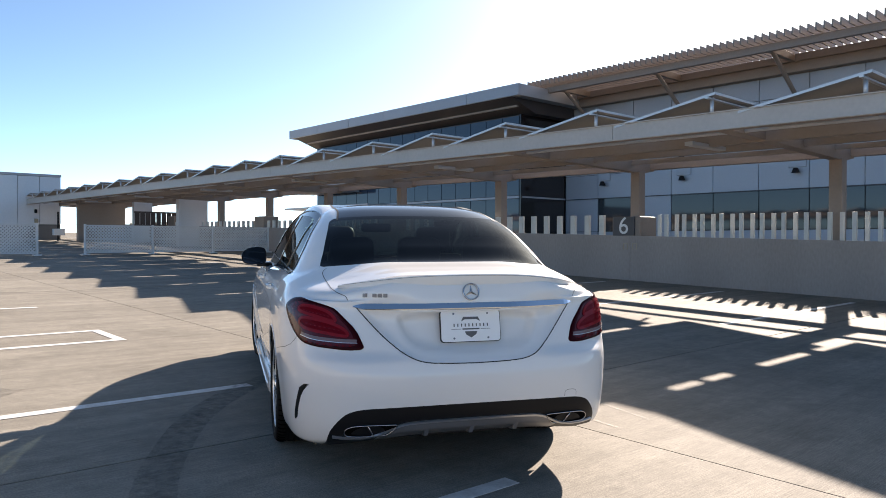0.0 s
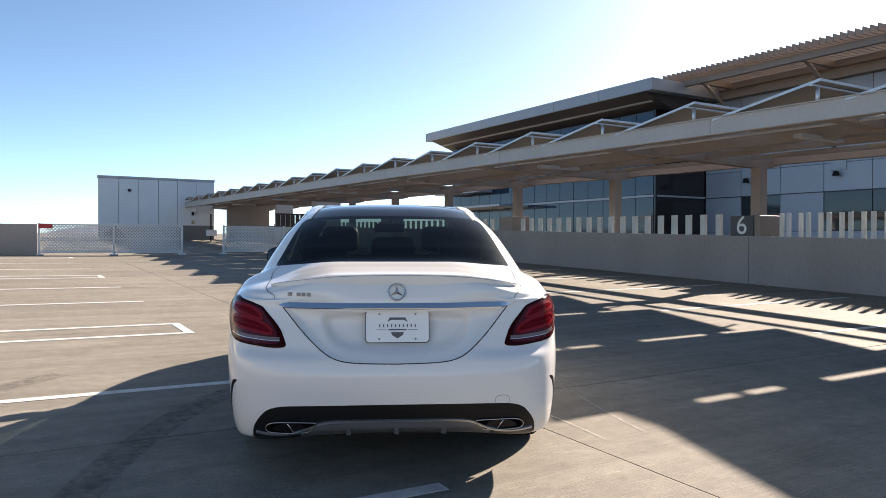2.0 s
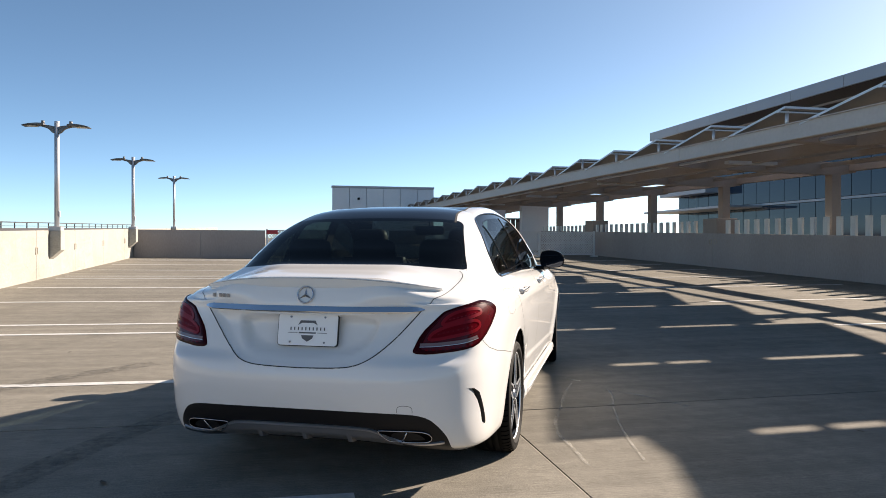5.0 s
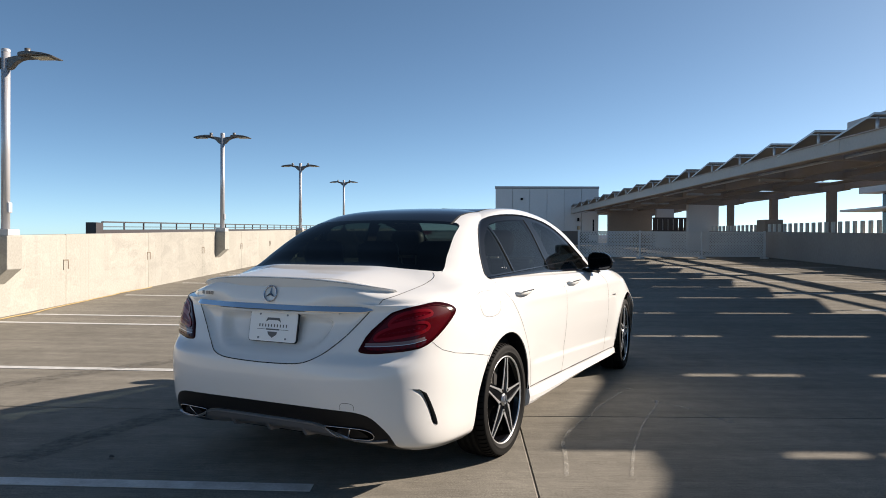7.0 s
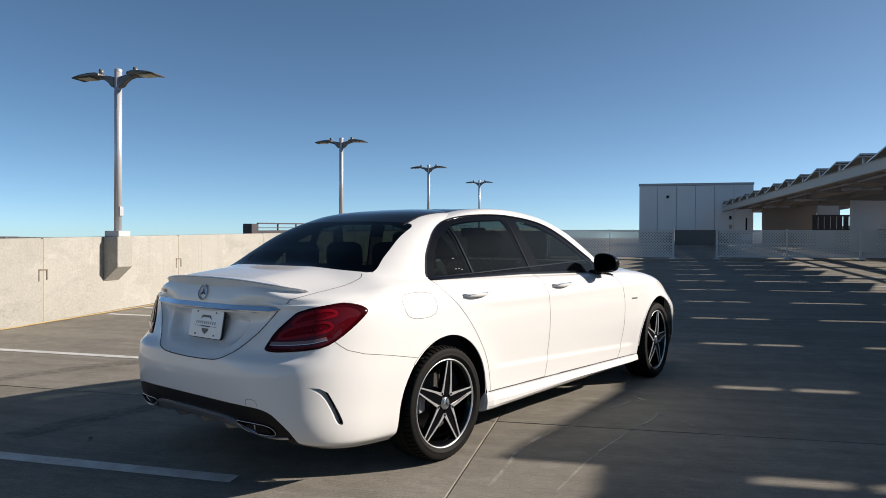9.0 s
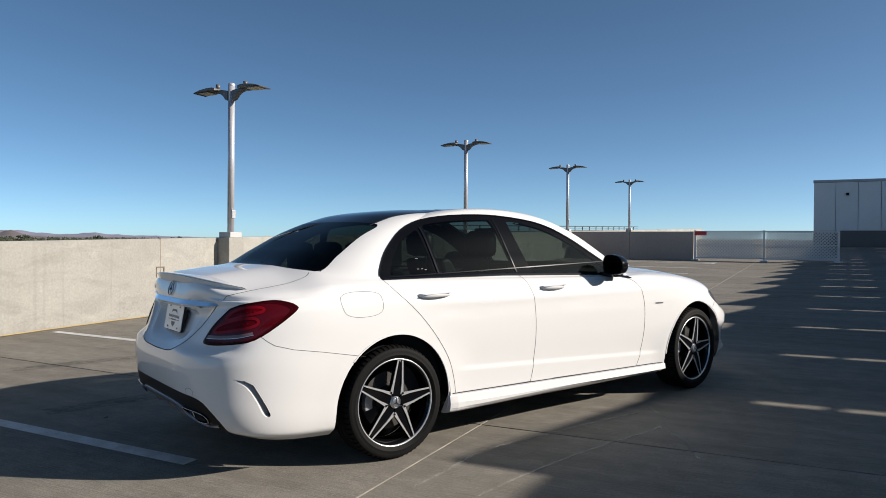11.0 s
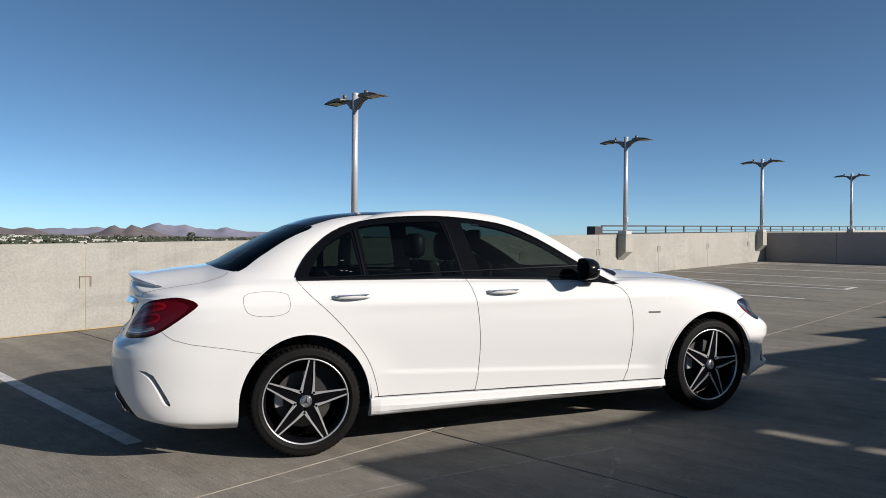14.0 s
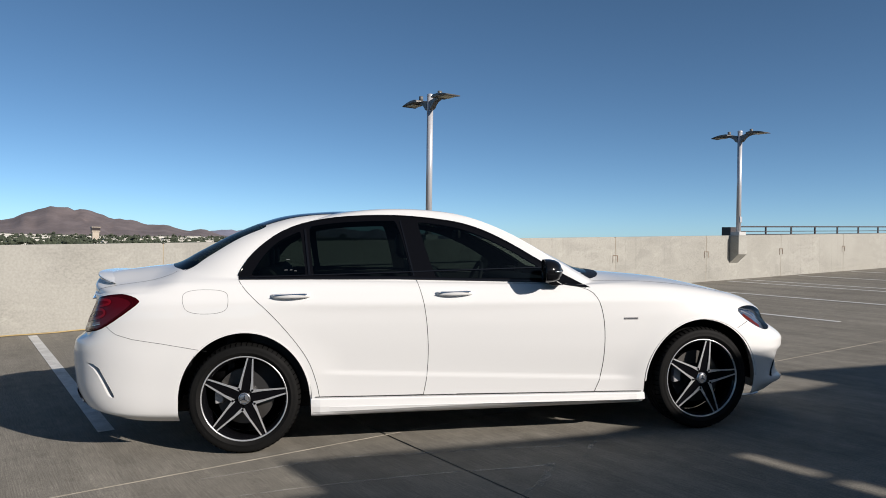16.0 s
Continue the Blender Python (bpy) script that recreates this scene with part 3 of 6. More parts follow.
for i in range(ny):
    for z0, z1 in ((-1.5, 1.0), (1.0, 3.40), (3.52, 5.5), (5.5, 7.5)):
        part("pane", box(27.5, 27.58, 24.3 + a * i + 0.02, 24.3 + a * (i + 1) - 0.02, z0 + 0.02, z1 - 0.02), M_glass_b, off)
part("transom", box(27.47, 27.6, 24.3, 42.6, 3.405, 3.515), M_cladding, off, "pale transom band")
part("brown_wall", box(27.52, 31.0, 24.2, 24.29, -12, 7.55), M_brown, off, "dark brown glass side wall")
part("brown_transom", box(27.6, 31.0, 24.16, 24.198, 3.42, 3.5), M_cladding, off)
part("low_fascia", box(26.3, 27.4, 37.6, 42.9, 4.35, 4.85), M_cladding, off, "white lower fascia")
part("awning", box(25.4, 27.45, 34.0, 43.3, 3.30, 3.42), M_cladding, off, "thin metal awning")
# panel wall with window band
part("panel_core", box(31.1, 44, -14, 24.15, -12, 8.1), M_dark, off)
WY = [24.15 - 2.05 * k for k in range(19)]
for k, (b, a) in enumerate(zip(WY, WY[1:])):
    for z0, z1 in ((-1.0, 1.75), (3.42, 4.62), (4.62, 5.9), (5.9, 7.2), (7.2, 8.1)):
        part("panel", box(31.0, 31.09, a + 0.015, b - 0.015, z0 + 0.012, z1 - 0.012), M_cladding, off)
    if k in (0, 2):
        part("panel", box(31.0, 31.09, a + 0.015, b - 0.015, 1.76, 3.40), M_cladding, off)
    else:
        part("pane", box(31.03, 31.09, a + 0.02, b - 0.02, 1.77, 3.40), M_strip, off)
part("header", box(30.95, 31.02, -14, 24.15, 3.40, 3.44), M_dark, off)
part("parapet_band", box(30.6, 31.2, -14, 23.0, 8.1, 8.5), M_steel, off)
for y in (21.7, 17.35, 12.3, 7.3):
    part("light_plate", box(30.94, 30.998, y - 0.35, y + 0.35, 4.3, 5.2, bevel=0.01), M_cladding, off)
    part("light_arm", extrude_poly([(30.94, 5.1), (30.94, 4.75), (30.6, 5.15), (30.6, 5.3)], "y", y - 0.08, y + 0.08), M_dark, off)
    part("wall_light", tube([(30.8, y, 4.25), (30.8, y, 4.05)], [0.09, 0.16], 12), M_black, off)
# sun-shade trellis
tre = group_at("sunshade", FAR, "tan steel sunshade of many blades on brackets", "sunshade")
part("front_beam", box(28.15, 28.35, -12, 23.9, 8.50, 8.78), M_steel, tre)
part("back_beam", box(30.45, 30.62, -12, 23.9, 8.50, 8.78), M_steel, tre)
blade = None
for k in range(128):
    y = 23.8 - 0.275 * k
    if blade is None:
        blade = part("blade", box(27.55, 30.9, -0.025, 0.025, 8.79, 9.06), M_steel, tre)
        ob = blade
    else:
        ob = new("blade", blade.data)
        ob.parent = tre
    ob.matrix_basis = pose(0, y, 0) @ Matrix.Shear("XY", 4, (0.0, 0.0)) 
for k in range(7):
    y = 22.3 - 5.0 * k
    part("bracket", tube([(28.6, y, 8.55), (30.9, y, 7.1)], 0.09, 10), M_steel, tre)
    part("outrigger", box(28.35, 30.45, y - 0.09, y + 0.09, 8.5, 8.76), M_steel, tre)

# ---- neighbouring deck edge with a railing ----
rl = group_at("railing", Matrix(), "dark railing on the neighbouring concrete deck edge", "railing")
for k in range(24):
    y0, y1 = 34.0 + 2.3 * k, 34.0 + 2.3 * (k + 1)
    zz = lambda y: 0.0225 * (y - 32.6)
    L = lambda x, y: zz(y)
    part("slab_edge", box(-14.5, -14.0, y0, y1, 1.2, 1.86, lift=L), M_dark, rl)
    part("rail_post", box(-14.10, -14.04, y0, y0 + 0.08, 1.86, 2.26, lift=L), M_dark, rl)
    part("top_rail", box(-14.12, -14.02, y0 + 0.081, y1, 2.20, 2.27, lift=L), M_dark, rl)
    part("kerb_rail", box(-14.11, -14.03, y0 + 0.081, y1, 1.98, 2.02, lift=L), M_dark, rl)
part("end_block", box(-14.5, -14.0, 33.3, 33.99, 1.2, 2.23), M_dark, rl)

# ---- orange cable along the wall foot ----
M_cable = material("yellow_cable", (0.40, 0.29, 0.12), 0.6, spots=(0.30, 0.22, 0.12), scale=6, amount=0.7)
pts = []
for k in range(120):
    y = -6 + 0.16 * k
    x = -2.55 + 0.05 * math.sin(y * 0.9) + 0.10 * max(0.0, noise.noise(Vector((y * 1.3, 0, 0)))) + 0.03 * noise.noise(Vector((y * 3.1, 4, 0)))
    pts.append((x, y, deck_z(x, y) + 0.012))
tagged(part("cable", tube(pts, 0.009, 6), M_cable, smooth=True), "yellow extension cable lying along the wall foot", "cable")

# ---- distance: plain, town, hills ----
M_plain = material("desert_plain", (0.20, 0.17, 0.125), 0.95, spots=(0.07, 0.085, 0.045), scale=0.012, amount=0.8, grain=0.15)
M_hill = material("hill_rock", (0.19, 0.152, 0.148), 0.95, spots=(0.115, 0.092, 0.092), scale=0.008, amount=0.8, grain=0.06)
# far ridge: the blue-purple of distance haze is mixed into its base colour
M_hazed_ridge = material("far_ridge_haze_tint", (0.25, 0.245, 0.31), 0.95, spots=(0.20, 0.195, 0.25), scale=0.004, amount=0.6, grain=0.03)
M_town = material("town_white", (0.47, 0.45, 0.41), 0.8, scale=0.03, amount=0.2, vary=0.35)
M_tree = material("far_foliage", (0.055, 0.068, 0.04), 0.9, scale=0.2, amount=0.5, vary=0.2)


def plain_z(r):
    """The valley floor, rising gently towards the hills."""
    return -12.0 + 0.0086 * max(0.0, r - 350.0)


bm = bmesh.new()
rings = []
for r in (30.0, 120.0, 350.0, 800.0, 1500.0, 2600.0, 4900.0):
    rings.append([bm.verts.new((5 + r * math.cos(2 * math.pi * k / 64), 1 + r * math.sin(2 * math.pi * k / 64), plain_z(r))) for k in range(64)])
for A, B in zip(rings, rings[1:]):
    for k in range(64):
        bm.faces.new((A[k], B[k], B[(k + 1) % 64], A[(k + 1) % 64]))
tagged(part("ground", bm, M_plain, smooth=True), "desert plain with scattered scrub around the town", "ground", kind="structure")


def bearing(deg, r):
    """A place at a bearing, degrees to the left of +y, seen from the deck."""
    a = math.radians(deg)
    return Vector((5 - r * math.sin(a), 1 + r * math.cos(a), 0))


def hills(name, bumps, r0, r1, base, mat, label, seed, rug):
    """A range of hills: peaks as (bearing, half-width, height in degrees, sharpness)."""
    bm = bmesh.new()
    rows = []
    n = 520
    for i in range(n):
        az = -30 + 190 * i / (n - 1)
        e = base * (0.25 + 0.75 * min(1.0, max(0.0, (az - 34) / 16))) + sum(h * math.exp(-abs((az - c) / w) ** q) for c, w, h, q in bumps)
        e *= 1 + rug * noise.fractal(Vector((az * 1.3, seed, 0)), 0.9, 2.0, 5)
        row = []
        for j in range(15):
            f = j / 14
            r = r0 + (r1 - r0) * f
            up = f ** 1.15
            gully = noise.fractal(Vector((az * 1.1, f * 2.5, seed)), 0.8, 2.0, 6) * 0.22 * up * (1 - f) * 3.2 * max(0.0, e - base * 0.6)
            z0 = plain_z(r0) - 3
            h = z0 + (1.27 + r1 * math.tan(math.radians(e)) - z0) * up + r * math.tan(math.radians(gully))
            p = bearing(az, r)
            row.append(bm.verts.new((p.x, p.y, h)))
        rows.append(row)
    for A, B in zip(rows, rows[1:]):
        for q in range(14):
            bm.faces.new((A[q], A[q + 1], B[q + 1], B[q]))
    bmesh.ops.recalc_face_normals(bm, faces=bm.faces[:])
    return tagged(part(name, bm, mat, smooth=True), label, "hills", kind="structure")


hills("near_hills", ((104, 9, 1.5, 2), (92, 4.0, 1.25, 2), (84.0, 2.8, 1.75, 2), (81.2, 1.6, 0.75, 2), (79.0, 1.3, 0.78, 1.6), (76.8, 1.5, 0.65, 1.8), (74.2, 0.9, 0.48, 1.6), (68.95, 0.75, 0.78, 1.3), (67.65, 0.4, 0.62, 1.3), (66.6, 0.9, 0.55, 1.5), (57.95, 0.75, 0.46, 1.4)),
      2600, 3700, 0.30, M_hill, "bare brown desert hills on the horizon", 3.0, 0.10)
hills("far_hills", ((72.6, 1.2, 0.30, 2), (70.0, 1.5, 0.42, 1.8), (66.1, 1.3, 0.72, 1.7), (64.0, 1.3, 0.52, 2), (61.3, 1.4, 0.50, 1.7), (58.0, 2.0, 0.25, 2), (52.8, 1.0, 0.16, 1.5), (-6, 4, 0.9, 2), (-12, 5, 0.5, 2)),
      4200, 4800, 0.46, M_hazed_ridge, "mountain ridge beyond the hills, purple-grey haze put into its colour", 8.0, 0.12)

random.seed(5)
town = tagged(new("town"), "scattered white flat-roofed town buildings in the plain", "town", kind="structure")
for k in range(190):
    az, r = random.uniform(58, 98), 850 * (2.7 ** random.random())
    if az < 66 and random.random() < 0.75:
        az += 14
    p = bearing(az, r)
    w, d, h = random.choice((12, 16, 25, 40, 70)) * random.uniform(0.8, 1.2), random.uniform(10, 30), random.uniform(3.5, 6.5)
    bm = bmesh.new()
    add_box(bm, -w / 2, w / 2, -d / 2, d / 2, 0, h)
    if w > 25:
        add_box(bm, -w / 5, w / 6, -d / 4, d / 5, h, h + 1.2)
    part("house", bm, M_town, town, matrix=pose(p.x, p.y, plain_z(r) - 0.3, 0, 0, random.uniform(-20, 20) + az))
M_shaft = material("tower_concrete", (0.42, 0.36, 0.29), 0.8, scale=0.1, amount=0.3)
tw = group_at("control_tower", Matrix.Translation(bearing(81.37, 1150) + Vector((0, 0, plain_z(1150)))), "tan airport control tower with a dark glazed cab", "tower")
part("shaft", box(-4.4, 4.4, -4.4, 4.4, 0, 15.5), M_shaft, tw)
part("gallery", box(-5.6, 5.6, -5.6, 5.6, 15.5, 17.2, bevel=0.3), M_shaft, tw)
part("cab", extrude_poly([(-4.9, 17.2), (-6.6, 21.6), (6.6, 21.6), (4.9, 17.2)], "y", -5.5, 5.5), M_dark, tw)
part("cab_roof", box(-6.8, 6.8, -6, 6, 21.6, 22.6), M_shaft, tw)


def clump(bm, c, s):
    vs = [bm.verts.new(c + Vector(d) * s * random.uniform(0.65, 1.25)) for d in ((1, 0, 0), (0, 1, 0), (-1, 0, 0), (0, -1, 0), (0, 0, 0.9), (0, 0, -0.8))]
    for f in ((0, 1, 4), (1, 2, 4), (2, 3, 4), (3, 0, 4), (1, 0, 5), (2, 1, 5), (3, 2, 5), (0, 3, 5)):
        bm.faces.new([vs[i] for i in f])


bm = bmesh.new()
for k in range(5200):
    az, r = random.uniform(30, 104), 700 * (3.7 ** random.random())
    p = bearing(az, r)
    h = random.uniform(3.5, 9.0) * (1.0 if random.random() > 0.05 else 1.5)
    for q in range(4):
        clump(bm, Vector((p.x + random.uniform(-0.4, 0.4) * h, p.y + random.uniform(-0.4, 0.4) * h, plain_z(r) + h * random.uniform(0.35, 0.8))), h * random.uniform(0.2, 0.4))
tagged(part("far_trees", bm, M_tree), "dark green trees and scrub among the town", "trees", kind="stuff")
for az, r, h in ((63.55, 420, 17.0), (57.4, 520, 15.0), (52.6, 480, 15.5)):
    p = bearing(az, r)
    t = group_at("tree", Matrix.Translation(p + Vector((0, 0, plain_z(r)))), "tall dark green tree beyond the wall", "tree", "tall trees")
    part("trunk", tube([(0, 0, 0), (0.2, 0.1, h * 0.4), (0, 0, h * 0.75)], [0.5, 0.35, 0.15], 8), M_dark, t)
    bm = bmesh.new()
    for q in range(160):
        a, v = random.uniform(0, 6.28), random.uniform(0.35, 1.0)
        rr = h * 0.24 * math.sqrt(random.random()) * (1.15 - abs(v - 0.62) * 1.7)
        clump(bm, Vector((rr * math.cos(a), rr * math.sin(a), h * v)), random.uniform(0.35, 0.9))
    part("crown", bm, M_tree, t)
for az, r, h in ((68.6, 420, 14.5), (67.9, 400, 14.0), (70.3, 460, 13.5), (69.4, 440, 13.6), (62.0, 380, 12)):
    p = bearing(az, r)
    t = group_at("palm_tree", Matrix.Translation(p + Vector((0, 0, plain_z(r)))), "tall slim palm tree in the distance", "tree", "palms")
    part("trunk", tube([(0, 0, 0), (0.1, 0, h * 0.5), (0, 0, h)], [0.3, 0.22, 0.2], 7), M_dark, t)
    bm = bmesh.new()
    for k in range(26):
        a = 2 * math.pi * k / 26 + random.uniform(-0.2, 0.2)
        dr = random.uniform(-1.0, 0.5)
        d = Vector((math.cos(a), math.sin(a), 0))
        e = Vector((-d.y, d.x, 0)) * 0.32
        c0 = Vector((0, 0, h))
        q = [c0, c0 + d * 1.2 + Vector((0, 0, 0.5 + dr)) + e, c0 + d * 2.3 + Vector((0, 0, dr - 0.5)), c0 + d * 1.2 + Vector((0, 0, 0.5 + dr)) - e]
        bm.faces.new([bm.verts.new(v) for v in q])
    part("crown", bm, M_tree, t)

# ---- car ----
from mathutils.bvhtree import BVHTree

M_paint = plain("white_car_paint", (0.71, 0.71, 0.70), 0.5, 0.0, 1.0, Specular_IOR_Level=0.05)
M_gloss = plain("gloss_black", (0.004, 0.004, 0.005), 0.04, 0.0, 0.0, Specular_IOR_Level=0.17)
M_roof = plain("black_roof_glass", (0.006, 0.007, 0.010), 0.08, 0.0, 0.0, Specular_IOR_Level=0.3)
M_gap = plain("panel_gap", (0.02, 0.02, 0.02), 0.8)
M_chrome = plain("chrome", (0.80, 0.81, 0.83), 0.08, 1.0)
M_satin = plain("satin_silver", (0.50, 0.50, 0.51), 0.3, 0.9)
M_alu = material("machined_alloy", (0.82, 0.83, 0.84), 0.30, 0.75, scale=30, amount=0.1)
M_tyre = material("tyre_rubber", (0.0045, 0.0045, 0.0045), 0.7, spots=(0.010, 0.0095, 0.009), scale=6, amount=0.5, grain=60, bump=0.1)
M_tyre.node_tree.nodes["Principled BSDF"].inputs["Specular IOR Level"].default_value = 0.15
M_inner = plain("cabin_black", (0.014, 0.014, 0.015), 0.7)
M_seat = material("seat_leather", (0.025, 0.024, 0.024), 0.5, scale=12, amount=0.3)
M_brake = material("brake_disc", (0.11, 0.105, 0.10), 0.45, 0.8, scale=15, amount=0.3)


def glass_material(name, tint):
    m = bpy.data.materials.new(name)
    m.use_nodes = True
    N, L = m.node_tree.nodes, m.node_tree.links
    N.remove(N["Principled BSDF"])
    tr, gl, mx, lw = N.new("ShaderNodeBsdfTransparent"), N.new("ShaderNodeBsdfGlossy"), N.new("ShaderNodeMixShader"), N.new("ShaderNodeLayerWeight")
    pw, ml = N.new("ShaderNodeMath"), N.new("ShaderNodeMath")
    pw.operation, ml.operation = "POWER", "MULTIPLY_ADD"
    pw.inputs[1].default_value = 4.0
    ml.inputs[1].default_value, ml.inputs[2].default_value = 0.45, 0.024
    lw.inputs[0].default_value = 0.5
    tr.inputs[0].default_value = (*tint, 1)
    gl.inputs["Roughness"].default_value = 0.01
    L.new(lw.outputs["Facing"], pw.inputs[0])
    L.new(pw.outputs[0], ml.inputs[0])
    L.new(ml.outputs[0], mx.inputs[0])
    L.new(tr.outputs[0], mx.inputs[1])
    L.new(gl.outputs[0], mx.inputs[2])
    L.new(mx.outputs[0], N["Material Output"].inputs[0])
    return m


M_tint = glass_material("tinted_glass", (0.130, 0.165, 0.158))
M_clear = glass_material("windscreen_glass", (0.62, 0.68, 0.66))
M_lampbowl = plain("lamp_bowl", (0.42, 0.44, 0.47), 0.16, 0.85)
M_side_reflector = plain("amber_red_reflector", (0.16, 0.018, 0.008), 0.15, 0.0, 0.0, IOR=1.2)
M_clearlens = glass_material("clear_lens", (0.85, 0.87, 0.9))


M_tail = plain("red_lens", (0.070, 0.0014, 0.004), 0.25, 0.0, 0.5, IOR=1.14)
M_tail_hot = plain("red_light_guide", (0.20, 0.003, 0.008), 0.30, 0.0, 0.3, IOR=1.14)
M_tail_dark = plain("smoked_lens", (0.025, 0.0012, 0.0025), 0.12, 0.0, 0.0, IOR=1.14)
M_tail_clear = plain("reversing_lens", (0.17, 0.115, 0.12), 0.12, 0.0, 0.3, IOR=1.3)

CAR_FWD = Vector((0.436, 0.900, 0.0)).normalized()
CAR_AT = Vector((2.960, 3.4525))
CAR_PITCH = math.degrees(math.atan(0.0270))
CAR_Z = 0.0457
car = group_at("car", Matrix.Translation((CAR_AT.x, CAR_AT.y, CAR_Z)) @ pose(0, 0, 0, 0, 0, math.degrees(math.atan2(CAR_FWD.y, CAR_FWD.x))) @ pose(0, 0, 0, 0, -CAR_PITCH, 0),
               "white four-door saloon with black panoramic roof and tinted windows", "car")

# Body sections as closed rings from the sill up to the roof.  Car metres: x ahead of the rear axle, y left, z up.
# rear: x, z at the middle, squareness, x and z where the flank begins, half-width there; middle half-width, arch; front likewise
LEVELS = (
    (-0.9, 0.262, 4.6, -0.05, 0.17, 0.79, 0.8, 0, 0.80, 2.1, 0.165, 5.6, 3.50, 0.15),
    (-1.005, 0.315, 4.6, -0.05, 0.225, 0.846, 0.85, 0, 0.85, 2.1, 0.215, 5.6, 3.55, 0.19),
    (-1.045, 0.42, 4.6, -0.05, 0.4, 0.870, 0.872, 0, 0.874, 2.1, 0.37, 5.6, 3.585, 0.35),
    (-1.062, 0.55, 4.25, -0.05, 0.6, 0.886, 0.888, 0, 0.892, 2.1, 0.57, 5.0, 3.60, 0.51),
    (-1.045, 0.66, 3.95, -0.05, 0.76, 0.893, 0.898, 0, 0.898, 2.1, 0.71, 4, 3.55, 0.62),
    (-0.978, 0.83, 4.4, -0.05, 0.858, 0.888, 0.899, -0.012, 0.892, 2.1, 0.812, 3.7, 3.48, 0.705),
    (-0.957, 0.95, 4.3, -0.05, 0.925, 0.862, 0.876, 0, 0.866, 2.1, 0.872, 3.4, 3.4, 0.77),
    (-0.925, 1.024, 4.2, -0.05, 0.968, 0.836, 0.853, 0, 0.844, 2.1, 0.903, 3.1, 3.26, 0.825),
    (-0.7, 1.066, 3.1, -0.04, 0.992, 0.806, 0.824, 0, 0.82, 2.1, 0.922, 2.7, 2.8, 0.94),
    (-0.500, 1.086, 2.75, -0.03, 1.006, 0.782, 0.802, 0, 0.8, 2.1, 0.926, 2.3, 2.28, 1),
    (-0.325, 1.170, 2.85, 0.045, 1.11, 0.722, 0.74, 0.01, 0.742, 1.915, 1.080, 2.3, 1.98, 1.1),
    (-0.125, 1.272, 2.95, 0.19, 1.24, 0.646, 0.664, 0.02, 0.664, 1.63, 1.263, 2.4, 1.64, 1.245),
    (0.085, 1.358, 3.0, 0.36, 1.33, 0.57, 0.59, 0.034, 0.59, 1.40, 1.360, 2.5, 1.36, 1.355),
    (0.195, 1.388, 2.9, 0.46, 1.366, 0.528, 0.548, 0.033, 0.545, 1.28, 1.391, 2.6, 1.22, 1.376),
    (0.31, 1.405, 2.7, 0.52, 1.386, 0.484, 0.504, 0.024, 0.5, 1.19, 1.404, 2.6, 1.10, 1.389),
    (0.52, 1.42, 2.3, 0.62, 1.416, 0.25, 0.26, 0.008, 0.255, 1.02, 1.404, 2.3, 0.98, 1.407),
    (0.64, 1.424, 2, 0.66, 1.424, 0.002, 0.002, 0.004, 0.002, 0.96, 1.413, 2, 0.94, 1.413),
)
NR, NM, NF = 170, 190, 120


def resample(c, n):
    d = np.concatenate([[0], np.cumsum(np.linalg.norm(np.diff(c, axis=0), axis=1))])
    s = np.linspace(0, d[-1], n)
    return np.stack([np.interp(s, d, c[:, k]) for k in range(3)], 1)


def half_ring(L):
    xr, zr, nr, x0, zj, wr, wm, arch, wf, x1, zk, nf, xf, zf = L
    ph = np.linspace(0, 1, 1500) ** 2 * math.pi / 2

    def end(xe, ze, n, xb, zb, w, slope):
        x = xb + (xe - xb) * np.cos(ph) ** (2 / n)
        y = np.maximum(w + slope * (x - xb), 0.001) * np.sin(ph) ** (2 / n)
        u = np.linalg.norm(np.stack([x - x[0], y], 1), axis=1)
        u = np.clip(y / y.max(), 0, 1)
        z = ze + (zb - ze) * u ** (5.0 if 1.07 < ze < 1.3 else 3.0)
        return np.stack([x, y, z], 1)

    t = np.linspace(0, 1, 400)
    bow = 4 * t * (1 - t)
    xm = x0 + (x1 - x0) * t
    wmid = wr + (wf - wr) * t + (wm - (wr + wf) / 2) * bow
    mid = np.stack([xm, wmid, zj + (zk - zj) * t + arch * bow], 1)
    s0 = (wmid[1] - wmid[0]) / (xm[1] - xm[0])
    s1 = (wmid[-1] - wmid[-2]) / (xm[-1] - xm[-2])
    rear = end(xr, zr, nr, x0, zj, wr, s0)
    front = end(xf, zf, nf, x1, zk, wf, s1)[::-1]
    return np.concatenate([resample(rear, NR)[:-1], resample(mid, NM)[:-1], resample(front, NF)])


def pchip(k, v, q):
    """Monotone cubic through the values v (n, ...) at the knots k."""
    h = np.diff(k)
    sh = (slice(None),) + (None,) * (v.ndim - 1)
    d = np.diff(v, axis=0) / h[sh]
    m = np.zeros_like(v)
    w1, w2 = (2 * h[1:] + h[:-1])[sh], (h[1:] + 2 * h[:-1])[sh]
    ok = d[:-1] * d[1:] > 0
    with np.errstate(divide="ignore", invalid="ignore"):
        m[1:-1] = np.where(ok, (w1 + w2) / (w1 / d[:-1] + w2 / d[1:]), 0)
    m[0], m[-1] = d[0], d[-1]
    i = np.clip(np.searchsorted(k, q, side="right") - 1, 0, len(k) - 2)
    t = ((q - k[i]) / h[i])[sh]
    hh = h[i][sh]
    return (2 * t**3 - 3 * t**2 + 1) * v[i] + (t**3 - 2 * t**2 + t) * hh * m[i] + (-2 * t**3 + 3 * t**2) * v[i + 1] + (t**3 - t**2) * hh * m[i + 1]


